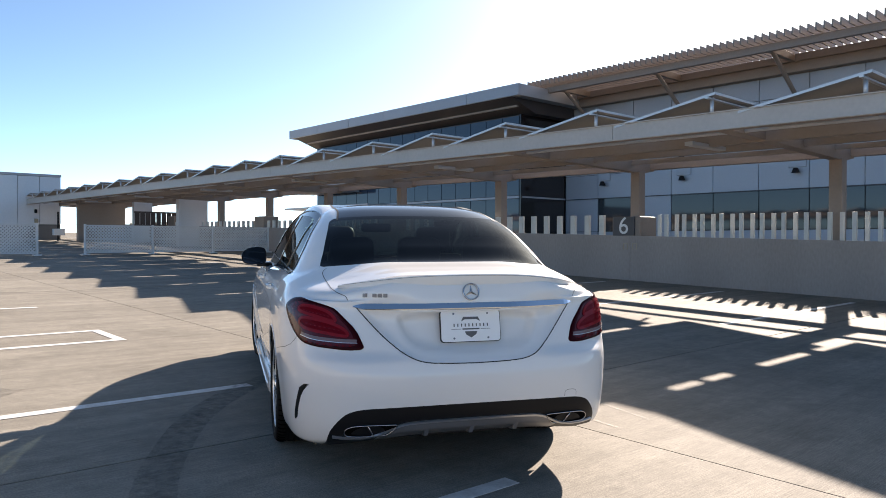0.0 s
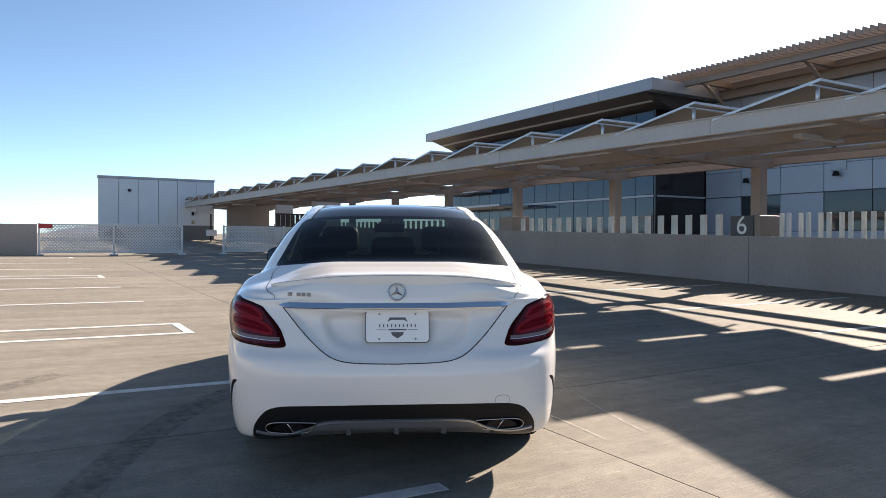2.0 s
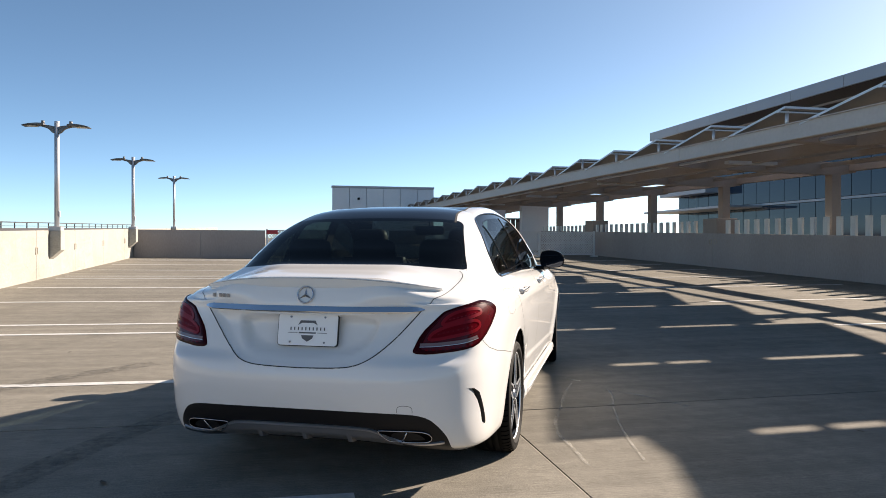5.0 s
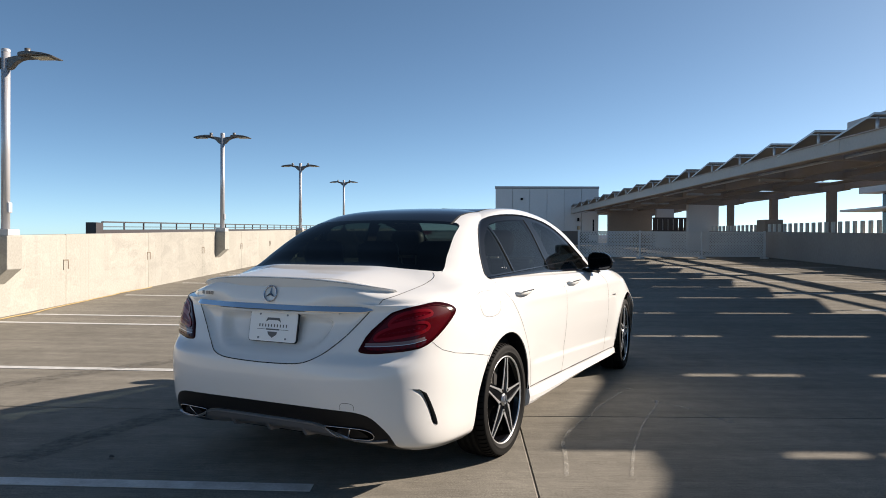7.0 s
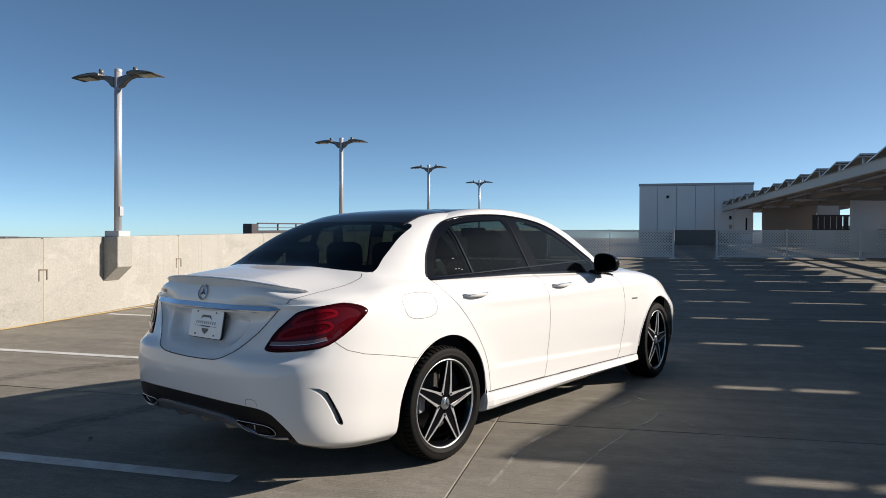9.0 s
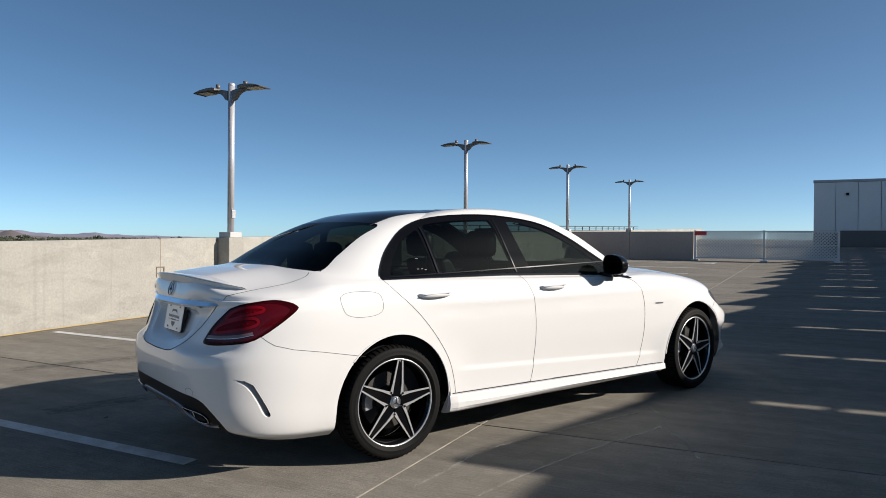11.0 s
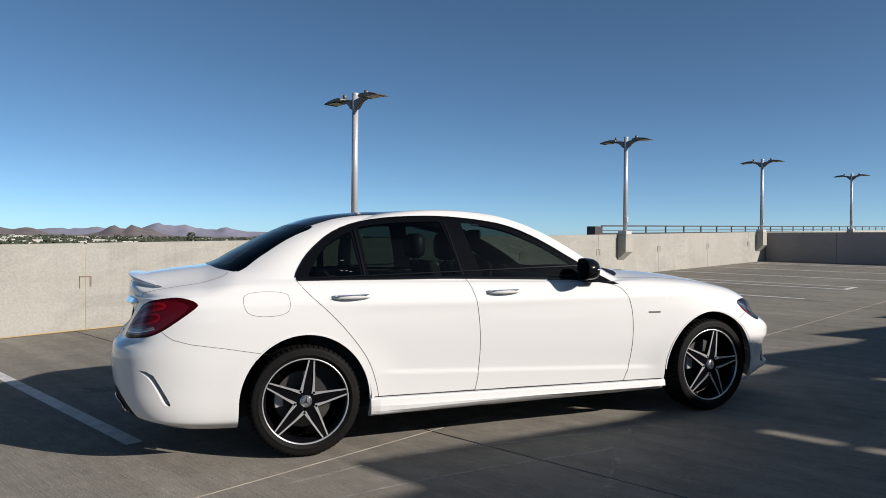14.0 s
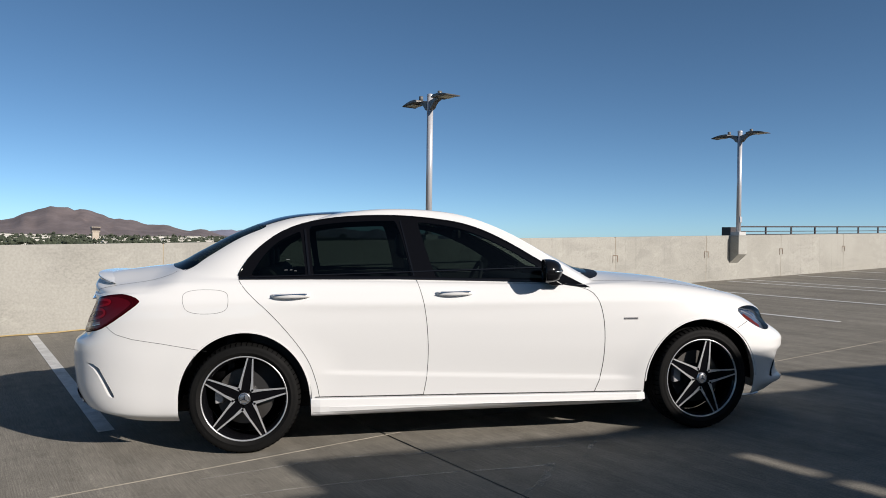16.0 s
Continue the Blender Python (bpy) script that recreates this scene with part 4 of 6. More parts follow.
def smooth01(t):
    t = np.clip(t, 0, 1)
    return t * t * (3 - 2 * t)


def inside(px, pz, poly):
    """Which points lie within a polygon."""
    r = np.zeros(px.shape, bool)
    n = len(poly)
    for i in range(n):
        (x0, z0), (x1, z1) = poly[i], poly[(i + 1) % n]
        c = (z0 > pz) != (z1 > pz)
        with np.errstate(divide="ignore", invalid="ignore"):
            r ^= c & (px < (x1 - x0) * (pz - z0) / (z1 - z0) + x0)
    return r


def near_poly(px, pz, poly, closed=True):
    """The nearest points of a polygon's outline, and how far they lie."""
    best = np.full(px.shape, 1e9)
    bx, bz = px.copy(), pz.copy()
    n = len(poly)
    for i in range(n if closed else n - 1):
        (x0, z0), (x1, z1) = poly[i], poly[(i + 1) % n]
        l2 = (x1 - x0) ** 2 + (z1 - z0) ** 2 + 1e-12
        t = np.clip(((px - x0) * (x1 - x0) + (pz - z0) * (z1 - z0)) / l2, 0, 1)
        qx, qz = x0 + t * (x1 - x0), z0 + t * (z1 - z0)
        d = np.hypot(px - qx, pz - qz)
        k = d < best
        best[k], bx[k], bz[k] = d[k], qx[k], qz[k]
    return bx, bz, best


def rounded(pts, n=4, closed=True):
    """Chaikin's corner cutting, for soft outlines."""
    p = [Vector(q) for q in pts]
    for _ in range(n):
        o = []
        m = len(p)
        if not closed:
            o.append(p[0])
        for i in range(m if closed else m - 1):
            a, b = p[i], p[(i + 1) % m]
            o += [a * 0.75 + b * 0.25, a * 0.25 + b * 0.75]
        if not closed:
            o.append(p[-1])
        p = o
    return [tuple(q) for q in p]


# outlines of the panels: side view (x, z), rear view (|y|, z), plan (x, |y|), corner view ((x + |y|) / root 2, z)
DLO = rounded([(-0.022, 0.998), (-0.020, 1.040), (0.065, 1.165), (0.245, 1.300), (0.50, 1.364), (0.88, 1.378), (1.18, 1.350), (1.40, 1.308), (1.62, 1.205),
               (1.86, 1.052), (2.13, 0.905), (2.13, 0.903), (1.82, 0.945), (0.90, 0.982), (-0.01, 0.994)], 2)
WIN_Q = rounded([(0.055, 1.020), (0.06, 1.045), (0.13, 1.150), (0.20, 1.218), (0.325, 1.278), (0.340, 1.278), (0.372, 1.020), (0.366, 1.016), (0.07, 1.016)], 2)
WIN_R = rounded([(0.416, 1.015), (0.388, 1.298), (0.40, 1.312), (0.60, 1.336), (0.90, 1.342), (0.935, 1.336), (1.015, 1.000), (1.005, 0.994), (0.43, 1.012)], 2)
WIN_F = rounded([(1.155, 0.990), (1.062, 1.320), (1.08, 1.330), (1.20, 1.315), (1.38, 1.275), (1.60, 1.175), (1.80, 1.050), (1.90, 0.985), (1.90, 0.962), (1.17, 0.984)], 2)
REAR_GLASS = rounded([(-0.2, 1.0), (0.672, 1.0), (0.660, 1.062), (0.632, 1.120), (0.605, 1.190), (0.572, 1.262), (0.552, 1.302), (0.515, 1.322), (0.40, 1.333), (0.2, 1.338), (-0.2, 1.340)], 2)
ROOF = rounded([(-0.02, -0.2), (-0.02, 0.52), (0.06, 0.512), (0.25, 0.476), (0.80, 0.455), (1.35, 0.400), (1.40, 0.38), (1.40, -0.2)], 1)
SCREEN = [(1.14, -0.2), (1.14, 0.41), (1.4, 0.47), (1.7, 0.57), (2.10, 0.675), (2.20, 0.60), (2.29, 0.3), (2.30, -0.2)]
TAIL = rounded([(-0.304, 0.706), (-0.296, 0.722), (-0.253, 0.788), (-0.188, 0.846), (-0.145, 0.882), (-0.130, 0.889), (-0.066, 0.909), (0.031, 0.922), (0.101, 0.926), (0.170, 0.910), (0.205, 0.887), (0.202, 0.872), (0.180, 0.848),
                (0.135, 0.808), (0.065, 0.755), (0.0, 0.721), (-0.085, 0.707), (-0.162, 0.699), (-0.240, 0.694), (-0.290, 0.697)], 1)
LID = rounded([(-0.3, 0.630), (0.16, 0.630), (0.31, 0.650), (0.43, 0.745), (0.535, 0.865), (0.595, 0.94), (0.645, 0.99), (0.675, 1.04), (0.675, 1.10), (-0.3, 1.10)], 3)
DIFFUSER = rounded([(-0.3, 0.436), (0.44, 0.436), (0.60, 0.425), (0.665, 0.36), (0.700, 0.285), (0.70, 0.05), (-0.3, 0.05)], 2)
REAR_DOOR = rounded([(-0.018, 0.998), (-0.016, 0.994), (-0.012, 0.985), (0.045, 0.915), (0.176, 0.794), (0.303, 0.642), (0.391, 0.507), (0.432, 0.372), (0.444, 0.296), (0.446, 0.294), (1.062, 0.283), (1.064, 0.285), (1.090, 0.413), (1.097, 0.600), (1.078, 0.82), (1.036, 0.980), (1.034, 0.984)], 2)
FRONT_DOOR = rounded([(1.034, 0.984), (1.036, 0.980), (1.078, 0.82), (1.097, 0.600), (1.090, 0.413), (1.064, 0.285), (1.066, 0.283), (2.136, 0.255), (2.138, 0.257), (2.187, 0.371), (2.205, 0.616), (2.180, 0.81), (2.112, 0.908), (1.82, 0.942)], 2)
FUEL = rounded([(-0.330, 0.880), (-0.318, 0.945), (-0.085, 0.942), (-0.064, 0.885), (-0.080, 0.806), (-0.295, 0.806)], 3)
HEADLIGHT = rounded([(3.118, 0.742), (3.204, 0.760), (3.324, 0.746), (3.40, 0.700), (3.44, 0.625), (3.345, 0.590), (3.246, 0.627), (3.182, 0.670), (3.140, 0.710)], 2)
ARCH_R = [(0.014 + 0.376 * math.cos(a), 0.292 + 0.400 * math.sin(a)) for a in np.linspace(0, math.pi, 40)] + [(-0.375, 0.0), (0.40, 0.0)]
ARCH_F = [(2.838 + 0.380 * math.cos(a), 0.290 + 0.400 * math.sin(a)) for a in np.linspace(0, math.pi, 40)] + [(2.44, 0.0), (3.20, 0.0)]
VALANCE = rounded([(-0.3, 0.356), (0.29, 0.356), (0.37, 0.346), (0.44, 0.305), (0.47, 0.27), (0.47, 0.05), (-0.3, 0.05)], 2)
BUMP_R = [(-0.33, 0.618), (-0.444, 0.641), (-0.605, 0.669), (-0.699, 0.697), (-0.733, 0.720), (-0.763, 0.747), (-0.80, 0.77), (-1.2, 0.80), (-1.2, 0.0), (-0.32, 0.0), (-0.32, 0.45)]
VENT = [(-0.085, 0.534), (-0.032, 0.527), (0.008, 0.503), (0.035, 0.449), (0.062, 0.388), (0.078, 0.342), (0.074, 0.334), (0.061, 0.332), (0.042, 0.347), (0.021, 0.410), (-0.005, 0.464), (-0.032, 0.499)]


def body_grid():
    rings = np.array([half_ring(L) for L in LEVELS])
    step = np.linalg.norm(np.diff(rings, axis=0), axis=2)
    step = np.quantile(step, 0.7, axis=1)
    k = np.concatenate([[0], np.cumsum(np.maximum(step, 0.02))])
    q = np.concatenate([np.linspace(k[i], k[i + 1], max(int((k[i + 1] - k[i]) / 0.0115), 2), endpoint=False) for i in range(len(k) - 1)] + [[k[-1]]])
    g = pchip(k, rings, q)
    x, y, z = g[..., 0].copy(), g[..., 1].copy(), g[..., 2].copy()
    # flares round the wheels
    for hx, fl in ((0.012, 0.006), (2.845, 0.013)):
        r = np.hypot(x - hx, z - 0.308)
        y += fl * np.exp(-((r - 0.36) / 0.10) ** 2) * smooth01((y - 0.6) / 0.2)
    # scooped flank above the sill crease
    zc = 0.44 - 0.055 * (x - 0.43)
    flank = smooth01((x - 0.40) / 0.2) * smooth01((2.45 - x) / 0.2) * smooth01((y - 0.6) / 0.15)
    y -= 0.0078 * flank * smooth01((z - zc + 0.006) / 0.020) * smooth01((zc + 0.22 - z) / 0.22)
    # soft shoulder line along the flank
    zs = 0.845 - 0.012 * (x - 0.4)
    y += 0.003 * np.exp(-((z - zs) / 0.03) ** 2) * smooth01((y - 0.6) / 0.15) * smooth01((x - 0.1) / 0.4)
    # boot deck falls away towards the wings behind the rear window
    z -= (0.032 + 0.07 * np.clip(-0.57 - x, 0, 0.3)) * smooth01((-0.34 - x) / 0.24) * smooth01((y - 0.30) / 0.36) * smooth01((z - 0.91) / 0.07)
    # boot lid set in from the bumper, plate recess
    rearish = (x < -0.7)
    bx, bz, d = near_poly(y, z, LID)
    lid = inside(y, z, LID) & rearish & (z < 1.0)
    x += np.where(lid, 0.026 * smooth01(d / 0.028) * smooth01((0.93 - z) / 0.12), 0)
    RECESS = rounded([(-0.3, 0.885), (0.385, 0.885), (0.355, 0.76), (0.29, 0.690), (0.17, 0.660), (-0.3, 0.655)], 2)
    _, _, d2 = near_poly(y, z, RECESS)
    x += np.where(inside(y, z, RECESS) & rearish, 0.058 * smooth01(d2 / 0.045), 0)
    # hollow between the boot lid and the corners, above the bumper's ledge
    x += 0.044 * smooth01((-0.66 - x) / 0.10) * smooth01((y - 0.20) / 0.28) * (1 - smooth01((y - 0.66) / 0.16)) * smooth01((z - 0.640) / 0.055) * (1 - smooth01((z - 0.88) / 0.10))
    # nose: notch under the lamps, bumper's brow, hollow cheek and splitter lip
    nz = np.array([0.14, 0.20, 0.230, 0.250, 0.276, 0.292, 0.33, 0.38, 0.44, 0.475, 0.53, 0.585, 0.625, 0.655, 0.72])
    nx = np.array([-0.05, -0.05, -0.02, 0.018, 0.016, -0.012, -0.040, -0.046, -0.030, 0.0, 0.004, -0.022, -0.042, -0.036, 0.0])
    x += np.interp(z, nz, nx) * smooth01((x - 3.20) / 0.20)
    g = np.stack([x, y, z], 2)
    return g, int(np.argmin(np.abs(q - k[9])))


def build_body():
    g, row9 = body_grid()
    V, M = g.shape[:2]
    left = g.copy()
    right = g[:, -2:0:-1].copy()
    right[..., 1] *= -1
    left[:, 0, 1] = left[:, -1, 1] = 0
    G = np.concatenate([left, right], 1)
    C = G.shape[1]
    P = G.reshape(-1, 3)
    i, j = np.meshgrid(np.arange(V - 1), np.arange(C), indexing="ij")
    jn = (j + 1) % C
    F = np.stack([i * C + j, (i + 1) * C + j, (i + 1) * C + jn, i * C + jn], -1).reshape(-1, 4)
    cen = P[F].mean(1)
    nrm = np.cross(P[F[:, 2]] - P[F[:, 0]], P[F[:, 3]] - P[F[:, 1]])
    nrm /= np.linalg.norm(nrm, axis=1, keepdims=True) + 1e-12
    out = (nrm * (cen - np.array([1.1, 0, 0.6]))).sum(1)
    if np.median(out) < 0:
        F = F[:, ::-1]
        nrm = -nrm
    x, y, z = cen.T
    ay = np.abs(y)
    q45 = (x + ay) / math.sqrt(2)
    side = (ay > 0.42)
    reg = np.zeros(len(F), int)
    row = i.reshape(-1)
    names = ["body"]
    edges = []

    def claim(name, mask, poly, coords):
        if name not in names:
            names.append(name)
        reg[mask] = names.index(name)
        edges.append((names.index(name), poly, coords))

    claim("rear_bumper", side & (x < -0.3) & inside(x, z, BUMP_R) | (x < -0.80) & (z < 0.80), BUMP_R, "side")
    claim("front_bumper", (x > 3.0) & (z < 0.70), [(3.0, 0.70), (3.6, 0.70)], "none")
    claim("bonnet", (x > 2.05) & (z > 0.80) & (ay < 0.72 - 0.06 * (x - 2.1)), [(9, 9), (10, 10)], "none")
    claim("boot_lid", (x < -0.30) & inside(ay, z, LID) & (z < 1.09) & (ay < 0.615), LID, "rear")
    claim("diffuser", (x < -0.5) & inside(ay, z, DIFFUSER) & (ay < 0.7), DIFFUSER, "rear")
    claim("valance", (x < -0.5) & inside(ay, z, VALANCE) & (ay < 0.5), VALANCE, "rear")
    for nm, poly in (("front_door", FRONT_DOOR), ("rear_door", REAR_DOOR)):
        claim(nm, side & inside(x, z, poly), poly, "side")
    claim("fuel_flap", (y < -0.5) & inside(x, z, FUEL), FUEL, "side")
    claim("window_trim", side & (z > 0.89) & inside(x, z, DLO), DLO, "side")
    for nm, poly in (("quarter_window", WIN_Q), ("rear_side_window", WIN_R), ("front_side_window", WIN_F)):
        claim(nm, side & (z > 0.9) & inside(x, z, poly), poly, "side")
    claim("roof_panel", (z > 1.268) & inside(x, ay, ROOF) & (nrm[:, 2] > 0.1), ROOF, "plan")
    claim("rear_window", (x < 0.5) & (row >= row9) & inside(ay, z, REAR_GLASS) & (ay < 0.67), REAR_GLASS, "rear")
    claim("windscreen", (x > 1.1) & (z > 0.97) & inside(x, ay, SCREEN), SCREEN, "plan")
    claim("vent", (x < -0.5) & (ay > 0.5) & inside(q45, z, VENT), VENT, "corner")
    claim("headlight", (x > 3.0) & (ay > 0.3) & inside(x, z, HEADLIGHT), HEADLIGHT, "side")
    claim("arch", side & (inside(x, z, ARCH_R) | inside(x, z, ARCH_F)), ARCH_R, "side")
    edges.append((names.index("arch"), ARCH_F, "side"))

    # vertex normals
    vn = np.zeros_like(P)
    for k in range(4):
        np.add.at(vn, F[:, k], nrm)
    vn /= np.linalg.norm(vn, axis=1, keepdims=True) + 1e-12
    # draw border vertices onto the outlines
    lo = np.full(len(P), 999)
    hi = np.full(len(P), -1)
    for k in range(4):
        np.minimum.at(lo, F[:, k], reg)
        np.maximum.at(hi, F[:, k], reg)
    border = np.where(lo != hi)[0]
    has = [np.zeros(len(P), bool) for _ in names]
    for r in range(len(names)):
        has[r][F[reg == r].ravel()] = True
    done = np.zeros(len(P), bool)
    for r, poly, kind in edges[::-1]:
        if kind == "none":
            continue
        b = border[has[r][border] & ~done[border]]
        if not len(b):
            continue
        p, n = P[b], vn[b]
        sg = np.where(p[:, 1] < 0, -1.0, 1.0)
        if kind == "side":
            a, c = np.array([1.0, 0, 0])[None] * np.ones((len(b), 1)), None
            u = p[:, 0]
            ua = np.tile([1.0, 0, 0], (len(b), 1))
        elif kind == "rear":
            u = np.abs(p[:, 1])
            ua = np.stack([0 * sg, sg, 0 * sg], 1)
        elif kind == "corner":
            u = (p[:, 0] + np.abs(p[:, 1])) / math.sqrt(2)
            ua = np.stack([0 * sg + 1, sg, 0 * sg], 1) / math.sqrt(2)
        if kind == "plan":
            u, w = p[:, 0], np.abs(p[:, 1])
            ua = np.tile([1.0, 0, 0], (len(b), 1))
            wa = np.stack([0 * sg, sg, 0 * sg], 1)
        else:
            w = p[:, 2]
            wa = np.tile([0, 0, 1.0], (len(b), 1))
        nu, nw, d = near_poly(u, w, poly)
        near = d < 0.016
        view = np.cross(ua, wa)
        du, dw = (nu - u)[:, None] * ua, (nw - w)[:, None] * wa
        mv = du + dw
        den = (n * view).sum(1)
        ok = near & (np.abs(den) > 0.25)
        t = -(n * mv).sum(1) / np.where(np.abs(den) < 0.25, 1, den)
        mv = mv + t[:, None] * view
        ok &= np.linalg.norm(mv, axis=1) < 0.03
        P[b[ok]] += mv[ok]
        done[b[ok]] = True
    return P, F, reg, names, vn


BP, BF, BREG, BNAMES, BVN = build_body()
BTREE = BVHTree.FromPolygons([Vector(p) for p in BP.tolist()], BF.tolist())


def shell(name, pick, mat, parent, label="", push=0.0, thick=0.0):
    """Faces of the body as one smooth mesh; push moves them along their normals."""
    f = BF[pick]
    ids, inv = np.unique(f.ravel(), return_inverse=True)
    pts = BP[ids] + BVN[ids] * push
    me = bpy.data.meshes.new(name)
    me.from_pydata(pts.tolist(), [], inv.reshape(-1, 4).tolist())
    me.polygons.foreach_set("use_smooth", [True] * len(me.polygons))
    me.materials.append(mat)
    ob = new(name, me)
    ob.parent = parent
    if label:
        ob["label"] = label
    return ob


def of(*nm):
    return np.isin(BREG, [BNAMES.index(n) for n in nm])


CY = BP[BF].mean(1)[:, 1]
shell("body", of("body"), M_paint, car)
shell("rear_bumper", of("rear_bumper"), M_paint, car)
shell("front_bumper", of("front_bumper"), M_paint, car)
shell("bonnet", of("bonnet"), M_paint, car)
shell("boot_lid", of("boot_lid"), M_paint, car)
shell("diffuser", of("diffuser"), M_black, car, "black lower rear valance")
M_valance = plain("valance_silver", (0.22, 0.22, 0.23), 0.38, 0.6)
shell("valance", of("valance"), M_valance, car, "satin silver diffuser centre")
shell("fuel_flap", of("fuel_flap"), M_paint, car)
shell("roof_panel", of("roof_panel"), M_roof, car, "gloss black panoramic roof")
shell("rear_window", of("rear_window"), M_tint, car, "tinted rear window")
shell("windscreen", of("windscreen"), M_clear, car)
DOORS = {}
for s, tag in ((1, CY > 0), (-1, CY < 0)):
    for nm in ("front_door", "rear_door"):
        DOORS[nm, s] = shell(nm, of(nm) & tag, M_paint, car)
    shell("window_trim", of("window_trim") & tag, M_gloss, car, "gloss black window frame")
    shell("side_window", of("front_side_window") & tag, M_tint, DOORS["front_door", s])
    shell("side_window", of("rear_side_window") & tag, M_tint, DOORS["rear_door", s])
    shell("quarter_window", of("quarter_window") & tag, M_tint, car)
    shell("headlight", of("headlight") & tag, M_clearlens, car, "clear headlight lens")
    shell("headlight_bowl", of("headlight") & tag, M_lampbowl, car, "smoky silver headlight inside", push=-0.03)

# cabin lining behind pillars and roof
shell("headlining", of("body", "window_trim", "roof_panel") & (BP[BF].mean(1)[:, 2] > 1.0) & (BP[BF].mean(1)[:, 0] > -0.5) & (BP[BF].mean(1)[:, 0] < 2.2) & ~((BP[BF].mean(1)[:, 0] > 1.0) & (BP[BF].mean(1)[:, 0] < 1.5) & (BP[BF].mean(1)[:, 2] > 1.325)), M_inner, car, "dark cabin lining", push=-0.018)


def on_body(u, w, kind, s=1):
    """The place and normal on the body under a point of a view."""
    if kind == "side":
        o, d = Vector((u, s * 2.0, w)), Vector((0, -s, 0))
    elif kind == "rear":
        o, d = Vector((-3.0, s * u, w)), Vector((1, 0, 0))
    elif kind == "plan":
        o, d = Vector((u, s * w, 3.0)), Vector((0, 0, -1))
    else:
        # corner: u = (x + |y|) / root 2, seen along the diagonal
        o = Vector((u / math.sqrt(2) - 2, s * (u / math.sqrt(2) + 2), w))
        d = Vector((1, -s, 0)).normalized()
    loc, nor, _, _ = BTREE.ray_cast(o, d)
    if loc is None:
        return None, None
    if nor.dot(d) > 0:
        nor = -nor
    return loc, nor


def ribbon(path, kind, s=1, width=0.004, lift=0.0006, closed=False, step=0.012, height=0.0):
    """A narrow band laid on the body along a path of a view, flat or, with a height, as a raised moulding."""
    pts = [Vector(p) for p in path] + ([Vector(path[0])] if closed else [])
    fine = []
    for a, b in zip(pts, pts[1:]):
        n = max(1, int((b - a).length / step))
        fine += [a.lerp(b, k / n) for k in range(n)]
    fine.append(pts[-1])
    hits = [on_body(p[0], p[1], kind, s) for p in fine]
    hits = [h for h in hits if h[0] is not None]
    bm = bmesh.new()
    rows = []
    for i, (p, n) in enumerate(hits):
        a, b = hits[max(i - 1, 0)][0], hits[min(i + 1, len(hits) - 1)][0]
        t = (b - a).normalized()
        c = t.cross(n).normalized() * (width / 2)
        if height:
            rows.append([bm.verts.new(p - c * 1.0 - n * 0.002), bm.verts.new(p - c * 0.75 + n * height), bm.verts.new(p + c * 0.75 + n * height), bm.verts.new(p + c - n * 0.002)])
        else:
            rows.append([bm.verts.new(p - c + n * lift), bm.verts.new(p + c + n * lift)])
    for A, B in zip(rows, rows[1:]):
        for k in range(len(A) - 1):
            bm.faces.new((A[k], A[k + 1], B[k + 1], B[k]))
    bmesh.ops.recalc_face_normals(bm, faces=bm.faces[:])
    return bm


# panel gaps
for s in (1, -1):
    part("panel_gap", ribbon(REAR_DOOR, "side", s, width=0.003, closed=True), M_gap, car)
    part("panel_gap", ribbon([p for p in FRONT_DOOR if p[0] > 1.2 and p[1] < 0.93] , "side", s), M_gap, car)
    part("panel_gap", ribbon([(-0.192, 0.590)] + BUMP_R[:6], "side", s, width=0.0022), M_gap, car)
    part("panel_gap", ribbon([(0.0, 0.630)] + [p for p in LID if p[0] > 0.01 and p[1] < 0.905], "rear", s, width=0.0052, lift=0.0010, step=0.012), M_gap, car)
    part("panel_gap", ribbon([(x, 0.742 - 0.05 * (x - 2.1) - 0.10 * max(0, x - 2.9) ** 1.5) for x in np.linspace(2.16, 3.1, 20)], "plan", s), M_gap, car)
for s in (1, -1):
    part("panel_gap", ribbon(rounded([(-0.868, 0.592), (-0.835, 0.628), (-0.78, 0.648), (-0.70, 0.656), (-0.57, 0.655), (-0.46, 0.662), (-0.415, 0.655), (-0.395, 0.632)], 2, False), "plan", s, width=0.0035, lift=0.0010), M_gap, car)
part("panel_gap", ribbon(FUEL, "side", -1, width=0.0018, closed=True), M_gap, car)
part("tow_cover_gap", ribbon(rounded([(0.475, 0.438), (0.477, 0.472), (0.543, 0.470), (0.545, 0.438)], 2, False), "rear", -1, width=0.002), M_gap, car)

# window frame mouldings and pillar strips
M_moulding = plain("moulding_black", (0.006, 0.006, 0.007), 0.10, 0.0, 0.0, Specular_IOR_Level=0.6)
for s in (1, -1):
    part("window_strip", ribbon([(1.024, 0.995), (0.955, 1.342)], "side", s, width=0.010, height=0.004), M_moulding, car)
    part("window_strip", ribbon([(0.394, 1.010), (0.366, 1.292)], "side", s, width=0.016, height=0.006), M_moulding, car)
    part("waist_strip", ribbon([(-0.015, 0.998), (0.90, 0.984), (1.82, 0.947), (2.10, 0.908)], "side", s, width=0.016, height=0.006), M_moulding, car)
    part("window_moulding", ribbon([p for p in DLO if p[1] > 1.0 and p[0] < 1.9], "side", s, width=0.009, height=0.005), M_moulding, car, "slim gloss black window moulding")
    part("roof_gutter", ribbon([(0.08, 0.506), (0.25, 0.478), (0.50, 0.468), (0.80, 0.457), (1.05, 0.430)], "plan", s, width=0.012, lift=0.001), M_gap, car)


